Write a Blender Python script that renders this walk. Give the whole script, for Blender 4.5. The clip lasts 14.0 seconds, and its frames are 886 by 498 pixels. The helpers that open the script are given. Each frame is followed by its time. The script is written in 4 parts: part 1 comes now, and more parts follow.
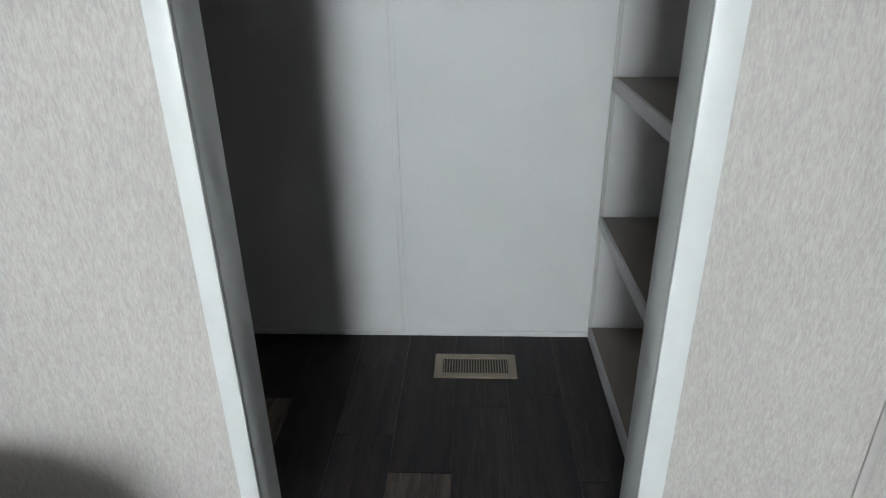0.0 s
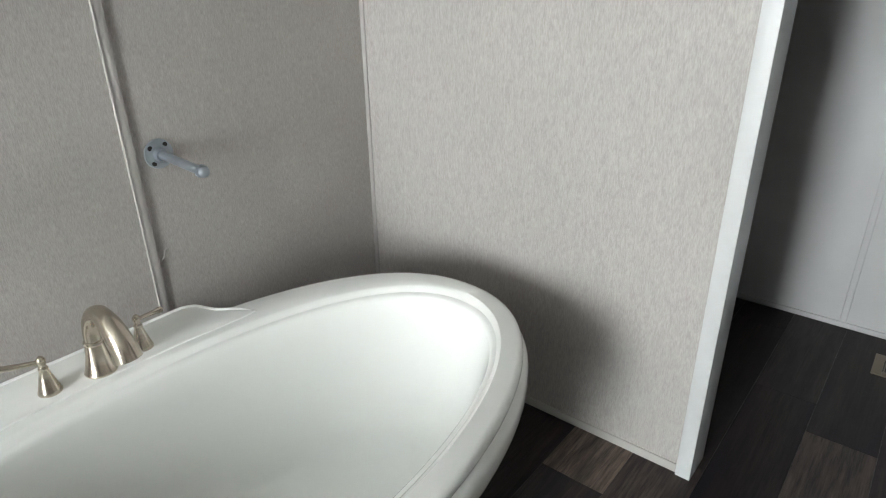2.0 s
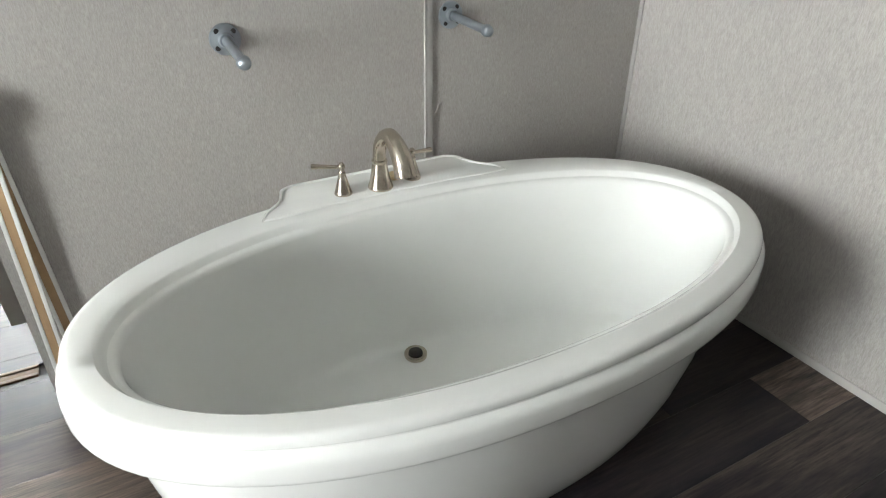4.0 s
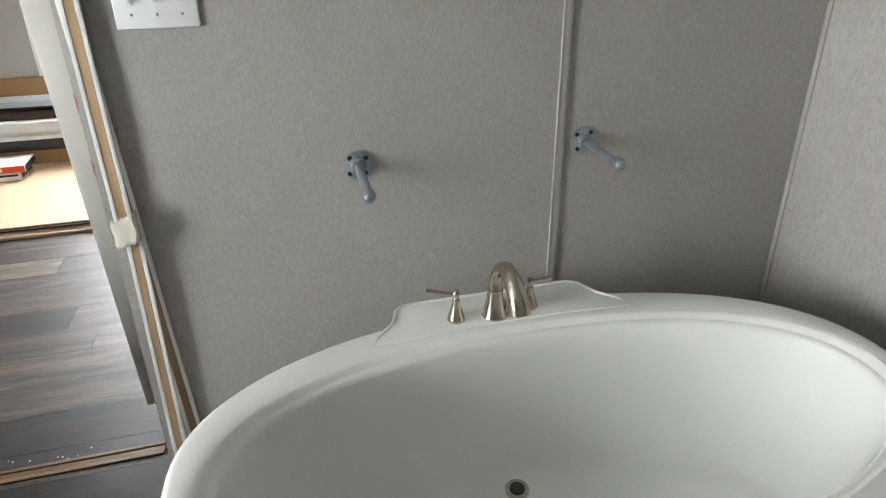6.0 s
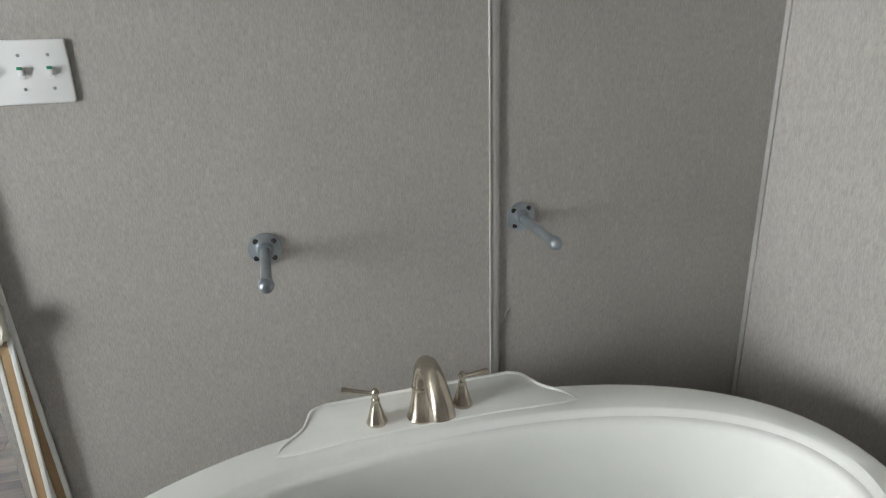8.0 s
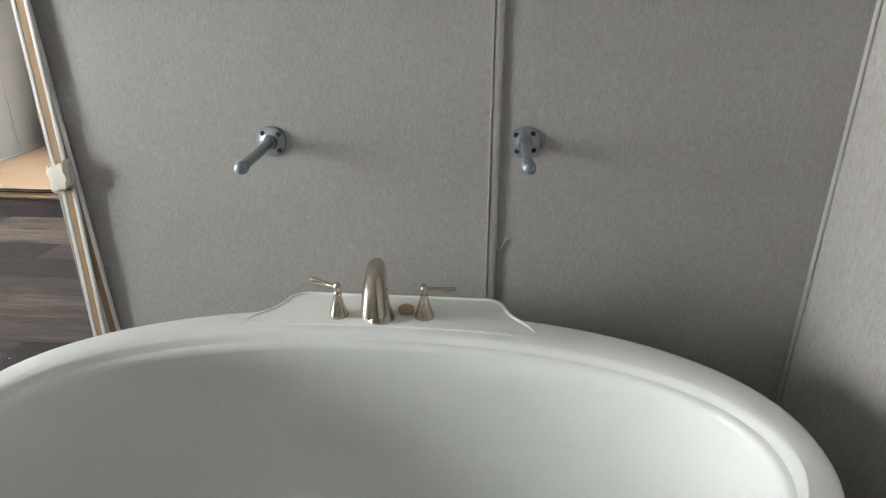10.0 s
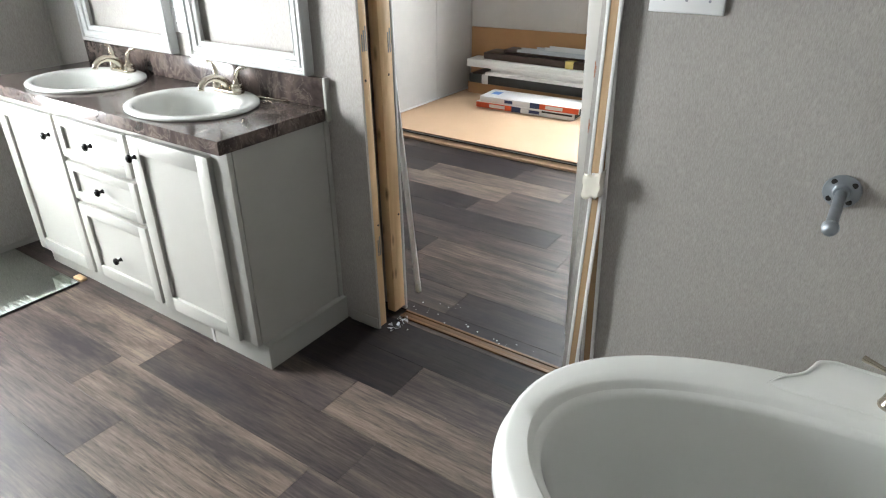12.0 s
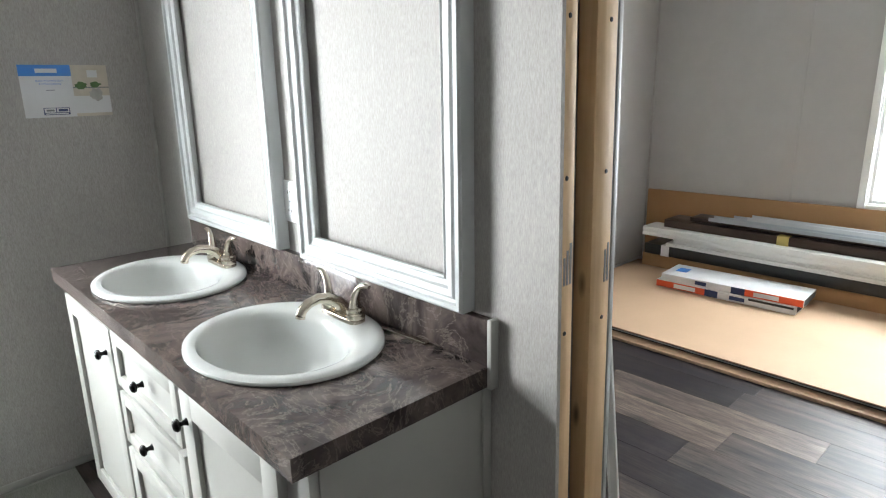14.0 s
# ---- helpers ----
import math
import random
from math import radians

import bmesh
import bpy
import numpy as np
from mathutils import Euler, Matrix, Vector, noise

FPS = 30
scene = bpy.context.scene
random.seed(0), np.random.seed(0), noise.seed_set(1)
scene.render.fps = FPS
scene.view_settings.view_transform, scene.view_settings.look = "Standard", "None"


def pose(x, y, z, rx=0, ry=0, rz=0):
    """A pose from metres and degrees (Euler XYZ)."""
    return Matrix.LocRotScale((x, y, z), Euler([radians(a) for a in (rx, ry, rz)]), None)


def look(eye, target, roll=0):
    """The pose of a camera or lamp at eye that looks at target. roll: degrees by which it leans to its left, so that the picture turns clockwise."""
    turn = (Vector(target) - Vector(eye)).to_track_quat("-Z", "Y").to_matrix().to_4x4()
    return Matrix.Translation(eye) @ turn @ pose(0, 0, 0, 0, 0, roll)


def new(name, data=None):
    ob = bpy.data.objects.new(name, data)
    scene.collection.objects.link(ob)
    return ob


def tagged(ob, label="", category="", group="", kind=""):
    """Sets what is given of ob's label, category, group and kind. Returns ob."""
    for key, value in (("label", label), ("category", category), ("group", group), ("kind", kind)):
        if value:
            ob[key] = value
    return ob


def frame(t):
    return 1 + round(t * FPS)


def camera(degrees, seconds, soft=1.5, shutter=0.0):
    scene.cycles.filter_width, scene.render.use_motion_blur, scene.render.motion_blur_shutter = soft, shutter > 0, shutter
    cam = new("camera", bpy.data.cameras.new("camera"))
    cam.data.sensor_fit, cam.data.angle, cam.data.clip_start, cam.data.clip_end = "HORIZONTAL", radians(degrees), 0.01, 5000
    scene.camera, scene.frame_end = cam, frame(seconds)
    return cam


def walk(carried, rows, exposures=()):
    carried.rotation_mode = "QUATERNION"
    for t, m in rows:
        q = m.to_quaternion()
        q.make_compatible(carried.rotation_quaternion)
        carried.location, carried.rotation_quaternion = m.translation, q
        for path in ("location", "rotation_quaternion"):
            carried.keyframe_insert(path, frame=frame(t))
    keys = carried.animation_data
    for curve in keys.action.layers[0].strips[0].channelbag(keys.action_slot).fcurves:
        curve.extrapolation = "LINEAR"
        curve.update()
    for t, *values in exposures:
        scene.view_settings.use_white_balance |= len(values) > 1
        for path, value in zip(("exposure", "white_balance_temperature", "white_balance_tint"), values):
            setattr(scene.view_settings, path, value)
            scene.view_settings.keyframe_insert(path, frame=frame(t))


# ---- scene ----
cam = camera(70.9, 14.0, soft=1.15)
PATH = [
    (0, (0.312, 0.312, 1.345), (0.225, 2.125, 0.505), -0.9),
    (0.5, (0.281, 0.164, 1.318), (-0.376, 1.865, 0.497), -0.7),
    (1, (0.247, -0.007, 1.309), (-0.697, 1.56, 0.502), -1.4),
    (1.5, (0.182, -0.088, 1.31), (-0.878, 1.39, 0.478), -0.6),
    (2, (0.173, -0.144, 1.282), (-0.982, 1.262, 0.453), -0.8),
    (2.5, (0.168, -0.193, 1.254), (-1.05, 1.153, 0.416), -0.6),
    (3, (0.197, -0.24, 1.23), (-1.085, 1.012, 0.341), -0.8),
    (3.5, (0.262, -0.295, 1.191), (-1.133, 0.76, 0.221), -0.7),
    (3.7, (0.27, -0.323, 1.177), (-1.176, 0.631, 0.178), -0.2),
    (5.8, (0.182, -0.246, 1.309), (-1.543, 0.239, 0.421), -0.9),
    (6, (0.168, -0.229, 1.329), (-1.575, 0.245, 0.471), -0.8),
    (6.5, (0.126, -0.226, 1.334), (-1.648, 0.259, 0.55), -0.8),
    (7, (0.073, -0.225, 1.314), (-1.721, 0.293, 0.597), -1.0),
    (7.5, (0.038, -0.159, 1.312), (-1.765, 0.375, 0.631), -1.3),
    (7.7, (0.045, -0.104, 1.308), (-1.765, 0.429, 0.643), -1.5),
    (9.8, (0.116, 0.454, 1.212), (-1.743, 0.408, 0.476), 0.0),
    (10, (0.145, 0.484, 1.205), (-1.694, 0.339, 0.431), 0.1),
    (10.5, (0.196, 0.5, 1.237), (-1.528, 0.193, 0.271), 0.0),
    (11, (0.245, 0.392, 1.253), (-1.402, -0.076, 0.219), 0.4),
    (11.5, (0.251, 0.147, 1.313), (-1.284, -0.594, 0.267), 0.4),
    (11.7, (0.231, 0.063, 1.342), (-1.268, -0.787, 0.325), -0.2),
    (12, (0.204, -0.065, 1.367), (-1.272, -1.052, 0.446), 0.0),
    (12.5, (0.077, -0.226, 1.391), (-1.3, -1.467, 0.639), -0.3),
    (13, (-0.068, -0.38, 1.39), (-1.348, -1.769, 0.734), -0.4),
    (13.5, (-0.224, -0.595, 1.386), (-1.468, -2.05, 0.806), -0.7),
    (14, (-0.454, -0.774, 1.368), (-1.78, -2.181, 0.855), -1.0),
]
EXPOSURES = [
    (0, 0.85, 6400, 9), (1, 0.84, 6500, 10), (3, 0.85, 6750, 11), (3.7, 0.86, 6750, 11), (6, 0.42, 6750, 11), (7.5, 0.40, 6750, 11), (10.5, 0.60, 6750, 11), (11.5, 0.78, 6700, 11), (12, 0.50, 6650, 11), (12.5, 0.34, 6550, 10), (13, 0.24, 6500, 10), (13.5, 0.02, 6550, 10), (14, 0.18, 6500, 10),
]
walk(cam, [(t, look(eye, target, roll)) for t, eye, target, roll in PATH], EXPOSURES)

# ---- world and light ----
def make_world():
    w = bpy.data.worlds.new("sky")
    scene.world = w
    w.use_nodes = True
    nt = w.node_tree
    sky = nt.nodes.new("ShaderNodeTexSky")
    sky.sky_type = "NISHITA"
    sky.sun_disc = False
    sky.sun_elevation, sky.sun_rotation = radians(40), radians(200)
    nt.links.new(sky.outputs[0], nt.nodes["Background"].inputs[0])
    nt.nodes["Background"].inputs[1].default_value = 0.1


def area_lamp(name, place, target, width, height, watts, color):
    lamp = bpy.data.lights.new(name, "AREA")
    lamp.shape, lamp.size, lamp.size_y, lamp.energy, lamp.color = "RECTANGLE", width, height, watts, color
    ob = new(name, lamp)
    ob.matrix_world = look(place, target)
    return ob


make_world()
# daylight of an overcast sky in the two window openings
area_lamp("window_light", (-0.13, -3.62, 1.33), (-0.13, 0, 0.40), 1.9, 2.7, 490, (0.915, 0.98, 1.0))
area_lamp("bedroom_window_light", (-5.30, -1.15, 1.34), (-1.5, -1.15, 0.75), 2.3, 2.6, 600, (0.90, 0.97, 1.0))


# ---- materials ----
def mat(name, color, rough=0.6, metal=0.0, spec=0.5):
    m = bpy.data.materials.new(name)
    m.use_nodes = True
    b = m.node_tree.nodes["Principled BSDF"]
    b.inputs["Base Color"].default_value = (*color, 1)
    b.inputs["Roughness"].default_value = rough
    b.inputs["Metallic"].default_value = metal
    b.inputs["Specular IOR Level"].default_value = spec
    return m


class Nodes:
    """Short hand for the nodes of one material."""

    def __init__(self, m):
        self.nt = m.node_tree
        self.bsdf = self.nt.nodes["Principled BSDF"]

    def node(self, kind, **values):
        n = self.nt.nodes.new(kind)
        for k, v in values.items():
            n.inputs[k].default_value = v
        return n

    def link(self, a, b):
        self.nt.links.new(a, b)

    def coords(self, scale, shift=None):
        c, m = self.node("ShaderNodeTexCoord"), self.node("ShaderNodeMapping", Scale=scale)
        self.link(c.outputs["Object"], m.inputs["Vector"])
        if shift is not None:
            self.link(shift, m.inputs["Location"])
        return m.outputs[0]

    def noise(self, scale, detail=4.0, size=1.0, rough=0.55, shift=None):
        n = self.node("ShaderNodeTexNoise", Scale=size, Detail=detail, Roughness=rough)
        self.link(self.coords(scale, shift), n.inputs["Vector"])
        return n.outputs["Fac"]

    def ramp(self, fac, stops):
        r = self.node("ShaderNodeValToRGB")
        e = r.color_ramp.elements
        while len(e) < len(stops):
            e.new(0.5)
        for el, (p, c) in zip(e, stops):
            el.position, el.color = p, (*c, 1)
        self.link(fac, r.inputs[0])
        return r.outputs[0]

    def mix(self, fac, a, b, blend="MIX"):
        n = self.nt.nodes.new("ShaderNodeMix")
        n.data_type, n.blend_type = "RGBA", blend
        for v, sock in ((fac, n.inputs[0]), (a, n.inputs[6]), (b, n.inputs[7])):
            if isinstance(v, (int, float)):
                sock.default_value = v
            elif isinstance(v, tuple):
                sock.default_value = (*v, 1)
            else:
                self.link(v, sock)
        return n.outputs[2]

    def bump(self, height, strength, distance=0.001):
        b = self.node("ShaderNodeBump", Strength=strength, Distance=distance)
        self.link(height, b.inputs["Height"])
        self.link(b.outputs[0], self.bsdf.inputs["Normal"])

    def color(self, out):
        self.link(out, self.bsdf.inputs["Base Color"])

    def rough(self, fac, lo, hi):
        r = self.node("ShaderNodeMapRange", **{"To Min": lo, "To Max": hi})
        self.link(fac, r.inputs[0])
        self.link(r.outputs[0], self.bsdf.inputs["Roughness"])


def wall_material(name, tint):
    """Vinyl-faced gypsum panel with a fine woven print of upright threads and pale flecks."""
    m = mat(name, tint, 0.62, spec=0.35)
    n = Nodes(m)
    threads = n.noise((450, 450, 78), 4.0, rough=0.66)
    slub = n.noise((120, 120, 26), 4.0, rough=0.65)
    cloud = n.noise((3, 3, 2.2), 4.0)
    fleck = n.noise((88, 88, 24), 7.0, rough=0.76)

    def shade(k):
        return tuple(min(1, c * k) for c in tint)

    a = n.ramp(threads, [(0.36, shade(0.76)), (0.64, shade(1.22))])
    b = n.ramp(slub, [(0.32, shade(0.84)), (0.7, shade(1.13))])
    c = n.mix(0.38, a, b)
    f = n.ramp(fleck, [(0.56, (0, 0, 0)), (0.67, (1, 1, 1))])
    c = n.mix(n.mix(0.46, (0, 0, 0), f), c, shade(1.30))
    big = n.ramp(cloud, [(0.3, (0.94, 0.94, 0.94)), (0.7, (1.0, 1.0, 1.0))])
    n.color(n.mix(1.0, c, big, "MULTIPLY"))
    n.bump(threads, 0.22, 0.0006)
    return m


def plain(name, color, rough=0.5, metal=0.0, wear=0.08, scale=30.0, bump=0.05, spec=0.5):
    """Paint, plastic or metal with a faint unevenness at two scales."""
    m = mat(name, color, rough, metal, spec)
    n = Nodes(m)
    fine, broad = n.noise((scale * 6,) * 3, 4.0), n.noise((scale * 0.3,) * 3, 4.0)
    c = n.ramp(broad, [(0.25, tuple(v * (1 - wear) for v in color)), (0.75, tuple(min(1, v * (1 + wear * 0.5)) for v in color))])
    n.color(c)
    n.rough(fine, max(0.02, rough - 0.07), min(1, rough + 0.07))
    if bump:
        n.bump(fine, bump, 0.0004)
    return m


def wood_material(name, lo, hi, along="z", scale=1.0, rough=0.6, knots=False):
    m = mat(name, hi, rough, spec=0.3)
    n = Nodes(m)
    k = {"x": (2, 40, 40), "y": (40, 2, 40), "z": (40, 40, 2)}[along]
    info = n.node("ShaderNodeObjectInfo")
    mul = n.node("ShaderNodeMath")
    mul.operation = "MULTIPLY"
    mul.inputs[1].default_value = 37.0
    n.link(info.outputs["Random"], mul.inputs[0])
    grain = n.noise(tuple(v * scale for v in k), 6.0, rough=0.65, shift=mul.outputs[0])
    broad = n.noise(tuple(v * scale * 0.12 for v in k), 3.0, shift=mul.outputs[0])
    c = n.mix(0.4, n.ramp(grain, [(0.3, lo), (0.68, hi)]), n.ramp(broad, [(0.3, lo), (0.7, hi)]))
    if knots:
        v = n.node("ShaderNodeTexVoronoi", Scale=1.0)
        n.link(n.coords({"z": (16, 16, 5), "y": (16, 5, 16), "x": (5, 16, 16)}[along], mul.outputs[0]), v.inputs["Vector"])
        kn = n.ramp(v.outputs["Distance"], [(0.05, (1, 1, 1)), (0.16, (0, 0, 0))])
        c = n.mix(kn, c, tuple(v * 0.35 for v in lo))
    n.color(c)
    n.bump(grain, 0.15, 0.0006)
    return m


def plank_material(name, tone):
    """Printed vinyl plank: brown-grey streaks with violet-grey smoke, dusty and slightly glossy."""
    m = mat(name, (0.1, 0.085, 0.075), 0.45, spec=0.16)
    n = Nodes(m)
    info = n.node("ShaderNodeObjectInfo")
    mul = n.node("ShaderNodeMath")
    mul.operation = "MULTIPLY"
    mul.inputs[1].default_value = 61.0
    n.link(info.outputs["Random"], mul.inputs[0])
    shift = mul.outputs[0]
    grain = n.noise((140, 8.0, 1), 9.0, rough=0.72, shift=shift)
    streak = n.noise((26, 1.6, 1), 6.0, rough=0.66, shift=shift)
    smoke = n.noise((13.0, 2.1, 1), 6.0, rough=0.62, shift=shift)
    pores = n.noise((330, 18, 1), 4.0, shift=shift)
    base = n.ramp(info.outputs["Random"], [(0.0, tuple(v * 0.8 for v in tone)), (1.0, tuple(v * 1.2 for v in tone))])
    c = n.mix(n.ramp(grain, [(0.34, (0, 0, 0)), (0.66, (1, 1, 1))]), n.mix(1.0, base, (0.40, 0.39, 0.42), "MULTIPLY"), n.mix(1.0, base, (1.62, 1.55, 1.48), "MULTIPLY"))
    c = n.mix(n.ramp(streak, [(0.44, (0, 0, 0)), (0.72, (0.5, 0.5, 0.5))]), c, n.mix(1.0, base, (2.1, 1.95, 1.8), "MULTIPLY"))
    c = n.mix(n.ramp(smoke, [(0.41, (0, 0, 0)), (0.66, (0.80, 0.80, 0.80))]), c, (0.0105, 0.0095, 0.0140))
    c = n.mix(n.ramp(pores, [(0.56, (0, 0, 0)), (0.74, (0.55, 0.55, 0.55))]), c, (0.014, 0.012, 0.013))
    cw = n.node("ShaderNodeNewGeometry")
    dustn = n.node("ShaderNodeTexNoise", Scale=2.1, Detail=6.0, Roughness=0.7)
    n.link(cw.outputs["Position"], dustn.inputs["Vector"])
    c = n.mix(n.ramp(dustn.outputs["Fac"], [(0.55, (0, 0, 0)), (0.8, (0.05, 0.05, 0.05))]), c, (0.30, 0.30, 0.31))
    speck = n.node("ShaderNodeTexNoise", Scale=48.0, Detail=3.0, Roughness=0.6)
    n.link(cw.outputs["Position"], speck.inputs["Vector"])
    c = n.mix(n.ramp(speck.outputs["Fac"], [(0.74, (0, 0, 0)), (0.80, (0.3, 0.3, 0.3))]), c, (0.42, 0.42, 0.43))
    n.color(c)
    n.rough(grain, 0.36, 0.52)
    n.bump(grain, 0.12, 0.0005)
    return m


def laminate_material():
    """Brown-grey marbled laminate."""
    m = mat("countertop_laminate", (0.12, 0.09, 0.085), 0.2, spec=0.5)
    n = Nodes(m)
    warp = n.node("ShaderNodeTexNoise", Scale=4.0, Detail=6.0, Roughness=0.62, Distortion=1.6)
    n.link(n.coords((1.0, 1.7, 1.0)), warp.inputs["Vector"])
    fine = n.noise((60, 60, 60), 5.0)
    vein = n.node("ShaderNodeTexNoise", Scale=7.0, Detail=8.0, Roughness=0.7, Distortion=2.5)
    n.link(n.coords((1.3, 0.8, 1.0)), vein.inputs["Vector"])
    c = n.ramp(warp.outputs["Fac"], [(0.3, (0.020, 0.014, 0.014)), (0.46, (0.046, 0.034, 0.033)), (0.62, (0.118, 0.090, 0.082)), (0.75, (0.066, 0.050, 0.047))])
    c = n.mix(n.ramp(vein.outputs["Fac"], [(0.48, (0, 0, 0)), (0.505, (0.5, 0.5, 0.5)), (0.53, (0, 0, 0))]), c, (0.26, 0.215, 0.19))
    c = n.mix(0.07, c, n.ramp(fine, [(0.3, (0.03, 0.023, 0.023)), (0.7, (0.13, 0.10, 0.095))]))
    n.color(c)
    n.rough(fine, 0.10, 0.20)
    return m


def dusty_mirror_material():
    """Silvered glass whose north edge lies under a ragged fringe of white dust."""
    m = mat("dusty_mirror", (0.70, 0.74, 0.70), 0.03, 1.0)
    n = Nodes(m)
    c = n.node("ShaderNodeTexCoord")
    sep = n.node("ShaderNodeSeparateXYZ")
    n.link(c.outputs["Object"], sep.inputs[0])
    ragged = n.noise((75, 4, 1), 5.0, rough=0.75)
    clouds = n.noise((6, 5, 1), 5.0)
    edge = n.node("ShaderNodeMapRange", **{"From Min": -2.95, "From Max": -2.64, "To Min": 0.0, "To Max": 1.0})
    n.link(sep.outputs["Y"], edge.inputs[0])
    both = n.node("ShaderNodeMath")
    both.operation = "MULTIPLY_ADD"
    both.inputs[1].default_value = 0.85
    n.link(ragged, both.inputs[0])
    n.link(edge.outputs[0], both.inputs[2])
    add = n.node("ShaderNodeMath")
    add.operation = "MULTIPLY_ADD"
    add.inputs[1].default_value = 0.55
    n.link(clouds, add.inputs[0])
    n.link(both.outputs[0], add.inputs[2])
    mr = n.node("ShaderNodeMapRange", **{"From Min": 1.46, "From Max": 1.80, "To Min": 0.02, "To Max": 0.85})
    n.link(add.outputs[0], mr.inputs[0])
    diff = n.node("ShaderNodeBsdfDiffuse")
    diff.inputs[0].default_value = (0.66, 0.70, 0.66, 1)
    shader = n.node("ShaderNodeMixShader")
    out = n.nt.nodes["Material Output"]
    n.link(mr.outputs[0], shader.inputs[0])
    n.link(n.bsdf.outputs[0], shader.inputs[1])
    n.link(diff.outputs[0], shader.inputs[2])
    n.link(shader.outputs[0], out.inputs[0])
    return m


def glass_material():
    m = mat("window_glass", (1, 1, 1), 0.0)
    m.node_tree.nodes["Principled BSDF"].inputs["Transmission Weight"].default_value = 1.0
    m.node_tree.nodes["Principled BSDF"].inputs["IOR"].default_value = 1.45
    return m


WALL = wall_material("woven_wall_panel", (0.375, 0.353, 0.334))
CLOSET_WALL = plain("pale_closet_panel", (0.47, 0.465, 0.47), 0.55, wear=0.05, scale=12)
STRIP = plain("wall_batten_vinyl", (0.37, 0.353, 0.337), 0.5)
BED_WALL = plain("smooth_grey_panel", (0.40, 0.387, 0.372), 0.6, wear=0.05, scale=25, bump=0.08)
WHITE_TRIM = plain("white_painted_trim", (0.53, 0.545, 0.545), 0.4)
CASING = plain("white_casing_foil", (0.78, 0.785, 0.77), 0.35, wear=0.04)
JAMB = plain("off_white_board_paint", (0.50, 0.49, 0.46), 0.5)
# unseen ceiling, greyer than a white one so that it bounces less light
CEIL = plain("ceiling_paint", (0.45, 0.45, 0.43), 0.8, scale=60, bump=0.3)
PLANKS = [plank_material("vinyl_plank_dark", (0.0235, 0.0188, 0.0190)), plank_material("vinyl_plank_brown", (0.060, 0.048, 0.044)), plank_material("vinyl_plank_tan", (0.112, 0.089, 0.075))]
SUBFLOOR = plain("dark_subfloor", (0.02, 0.017, 0.016), 0.8)
TUB = plain("white_tub_acrylic", (0.83, 0.84, 0.82), 0.12, wear=0.02, scale=8, bump=0.0)
PORCELAIN = plain("sink_porcelain", (0.60, 0.61, 0.595), 0.12, wear=0.02, scale=8, bump=0.0)
NICKEL = plain("brushed_nickel", (0.56, 0.50, 0.42), 0.22, 1.0, wear=0.06, scale=60)
DARK = plain("dark_hole", (0.012, 0.011, 0.010), 0.6)
GALV = plain("galvanised_iron", (0.36, 0.40, 0.44), 0.38, 0.85, wear=0.22, scale=40, bump=0.3)
PLASTIC = plain("white_plastic", (0.80, 0.81, 0.82), 0.3, wear=0.02)
# shelf boards: the shadow on their tops is put into this dark colour
SHELF = plain("shaded_shelf_laminate", (0.17, 0.145, 0.12), 0.5)
GREEN = plain("green_paint", (0.02, 0.30, 0.16), 0.5)
CABINET = plain("grey_white_cabinet_paint", (0.375, 0.37, 0.345), 0.42, wear=0.03)
BLACK = plain("black_metal", (0.012, 0.012, 0.013), 0.25, 0.6)
LAMINATE = laminate_material()
MIRROR = dusty_mirror_material()
GLASS = glass_material()
VINYL = plain("window_vinyl", (0.78, 0.79, 0.77), 0.35, wear=0.02)
LUMBER = wood_material("raw_pine_stud", (0.46, 0.285, 0.145), (0.70, 0.495, 0.295), "z", 1.0, 0.65, True)
MDF = wood_material("brown_fibreboard", (0.30, 0.19, 0.10), (0.46, 0.32, 0.19), "z", 1.0, 0.7)
CARD = plain("tan_cardboard", (0.40, 0.268, 0.17), 0.75, wear=0.08, scale=10)
CARD_DARK = plain("brown_cardboard", (0.32, 0.175, 0.075), 0.75, wear=0.1, scale=10)
THRESH = wood_material("stained_threshold_wood", (0.03, 0.014, 0.005), (0.17, 0.08, 0.024), "y", 1.0, 0.6)
CLOSET_BASE = plain("vent_metal", (0.21, 0.175, 0.13), 0.45, 0.3, wear=0.15)
TAPE = plain("masking_tape", (0.66, 0.63, 0.55), 0.6, wear=0.06)
DARK_BOARD = wood_material("dark_brown_board", (0.028, 0.018, 0.014), (0.07, 0.045, 0.035), "y", 1.0, 0.35)
BLACK_PANEL = plain("black_panel", (0.02, 0.021, 0.022), 0.35)
STEEL_RAIL = plain("grey_blue_rail", (0.40, 0.44, 0.48), 0.35, 0.3)
PRINT_BLUE = plain("blue_print", (0.02, 0.16, 0.52), 0.35, bump=0)
PRINT_NAVY = plain("navy_print", (0.015, 0.03, 0.11), 0.35, bump=0)
PRINT_ORANGE = plain("orange_print", (0.62, 0.075, 0.02), 0.35, bump=0)
PRINT_WHITE = plain("white_print", (0.62, 0.62, 0.63), 0.35, bump=0)
PRINT_GREY = plain("grey_print", (0.16, 0.17, 0.18), 0.45, bump=0)
PRINT_GREY_LIGHT = plain("light_grey_print", (0.40, 0.38, 0.36), 0.4, wear=0.3, scale=120, bump=0)
PRINT_BEIGE = plain("beige_print", (0.52, 0.46, 0.38), 0.4, wear=0.2, scale=60, bump=0)
PRINT_GREEN = plain("leaf_print", (0.06, 0.13, 0.03), 0.4, wear=0.4, scale=200, bump=0)
RED_MARK = plain("red_scuff", (0.36, 0.15, 0.09), 0.6)
YELLOW = plain("yellow_strap", (0.62, 0.50, 0.16), 0.5)
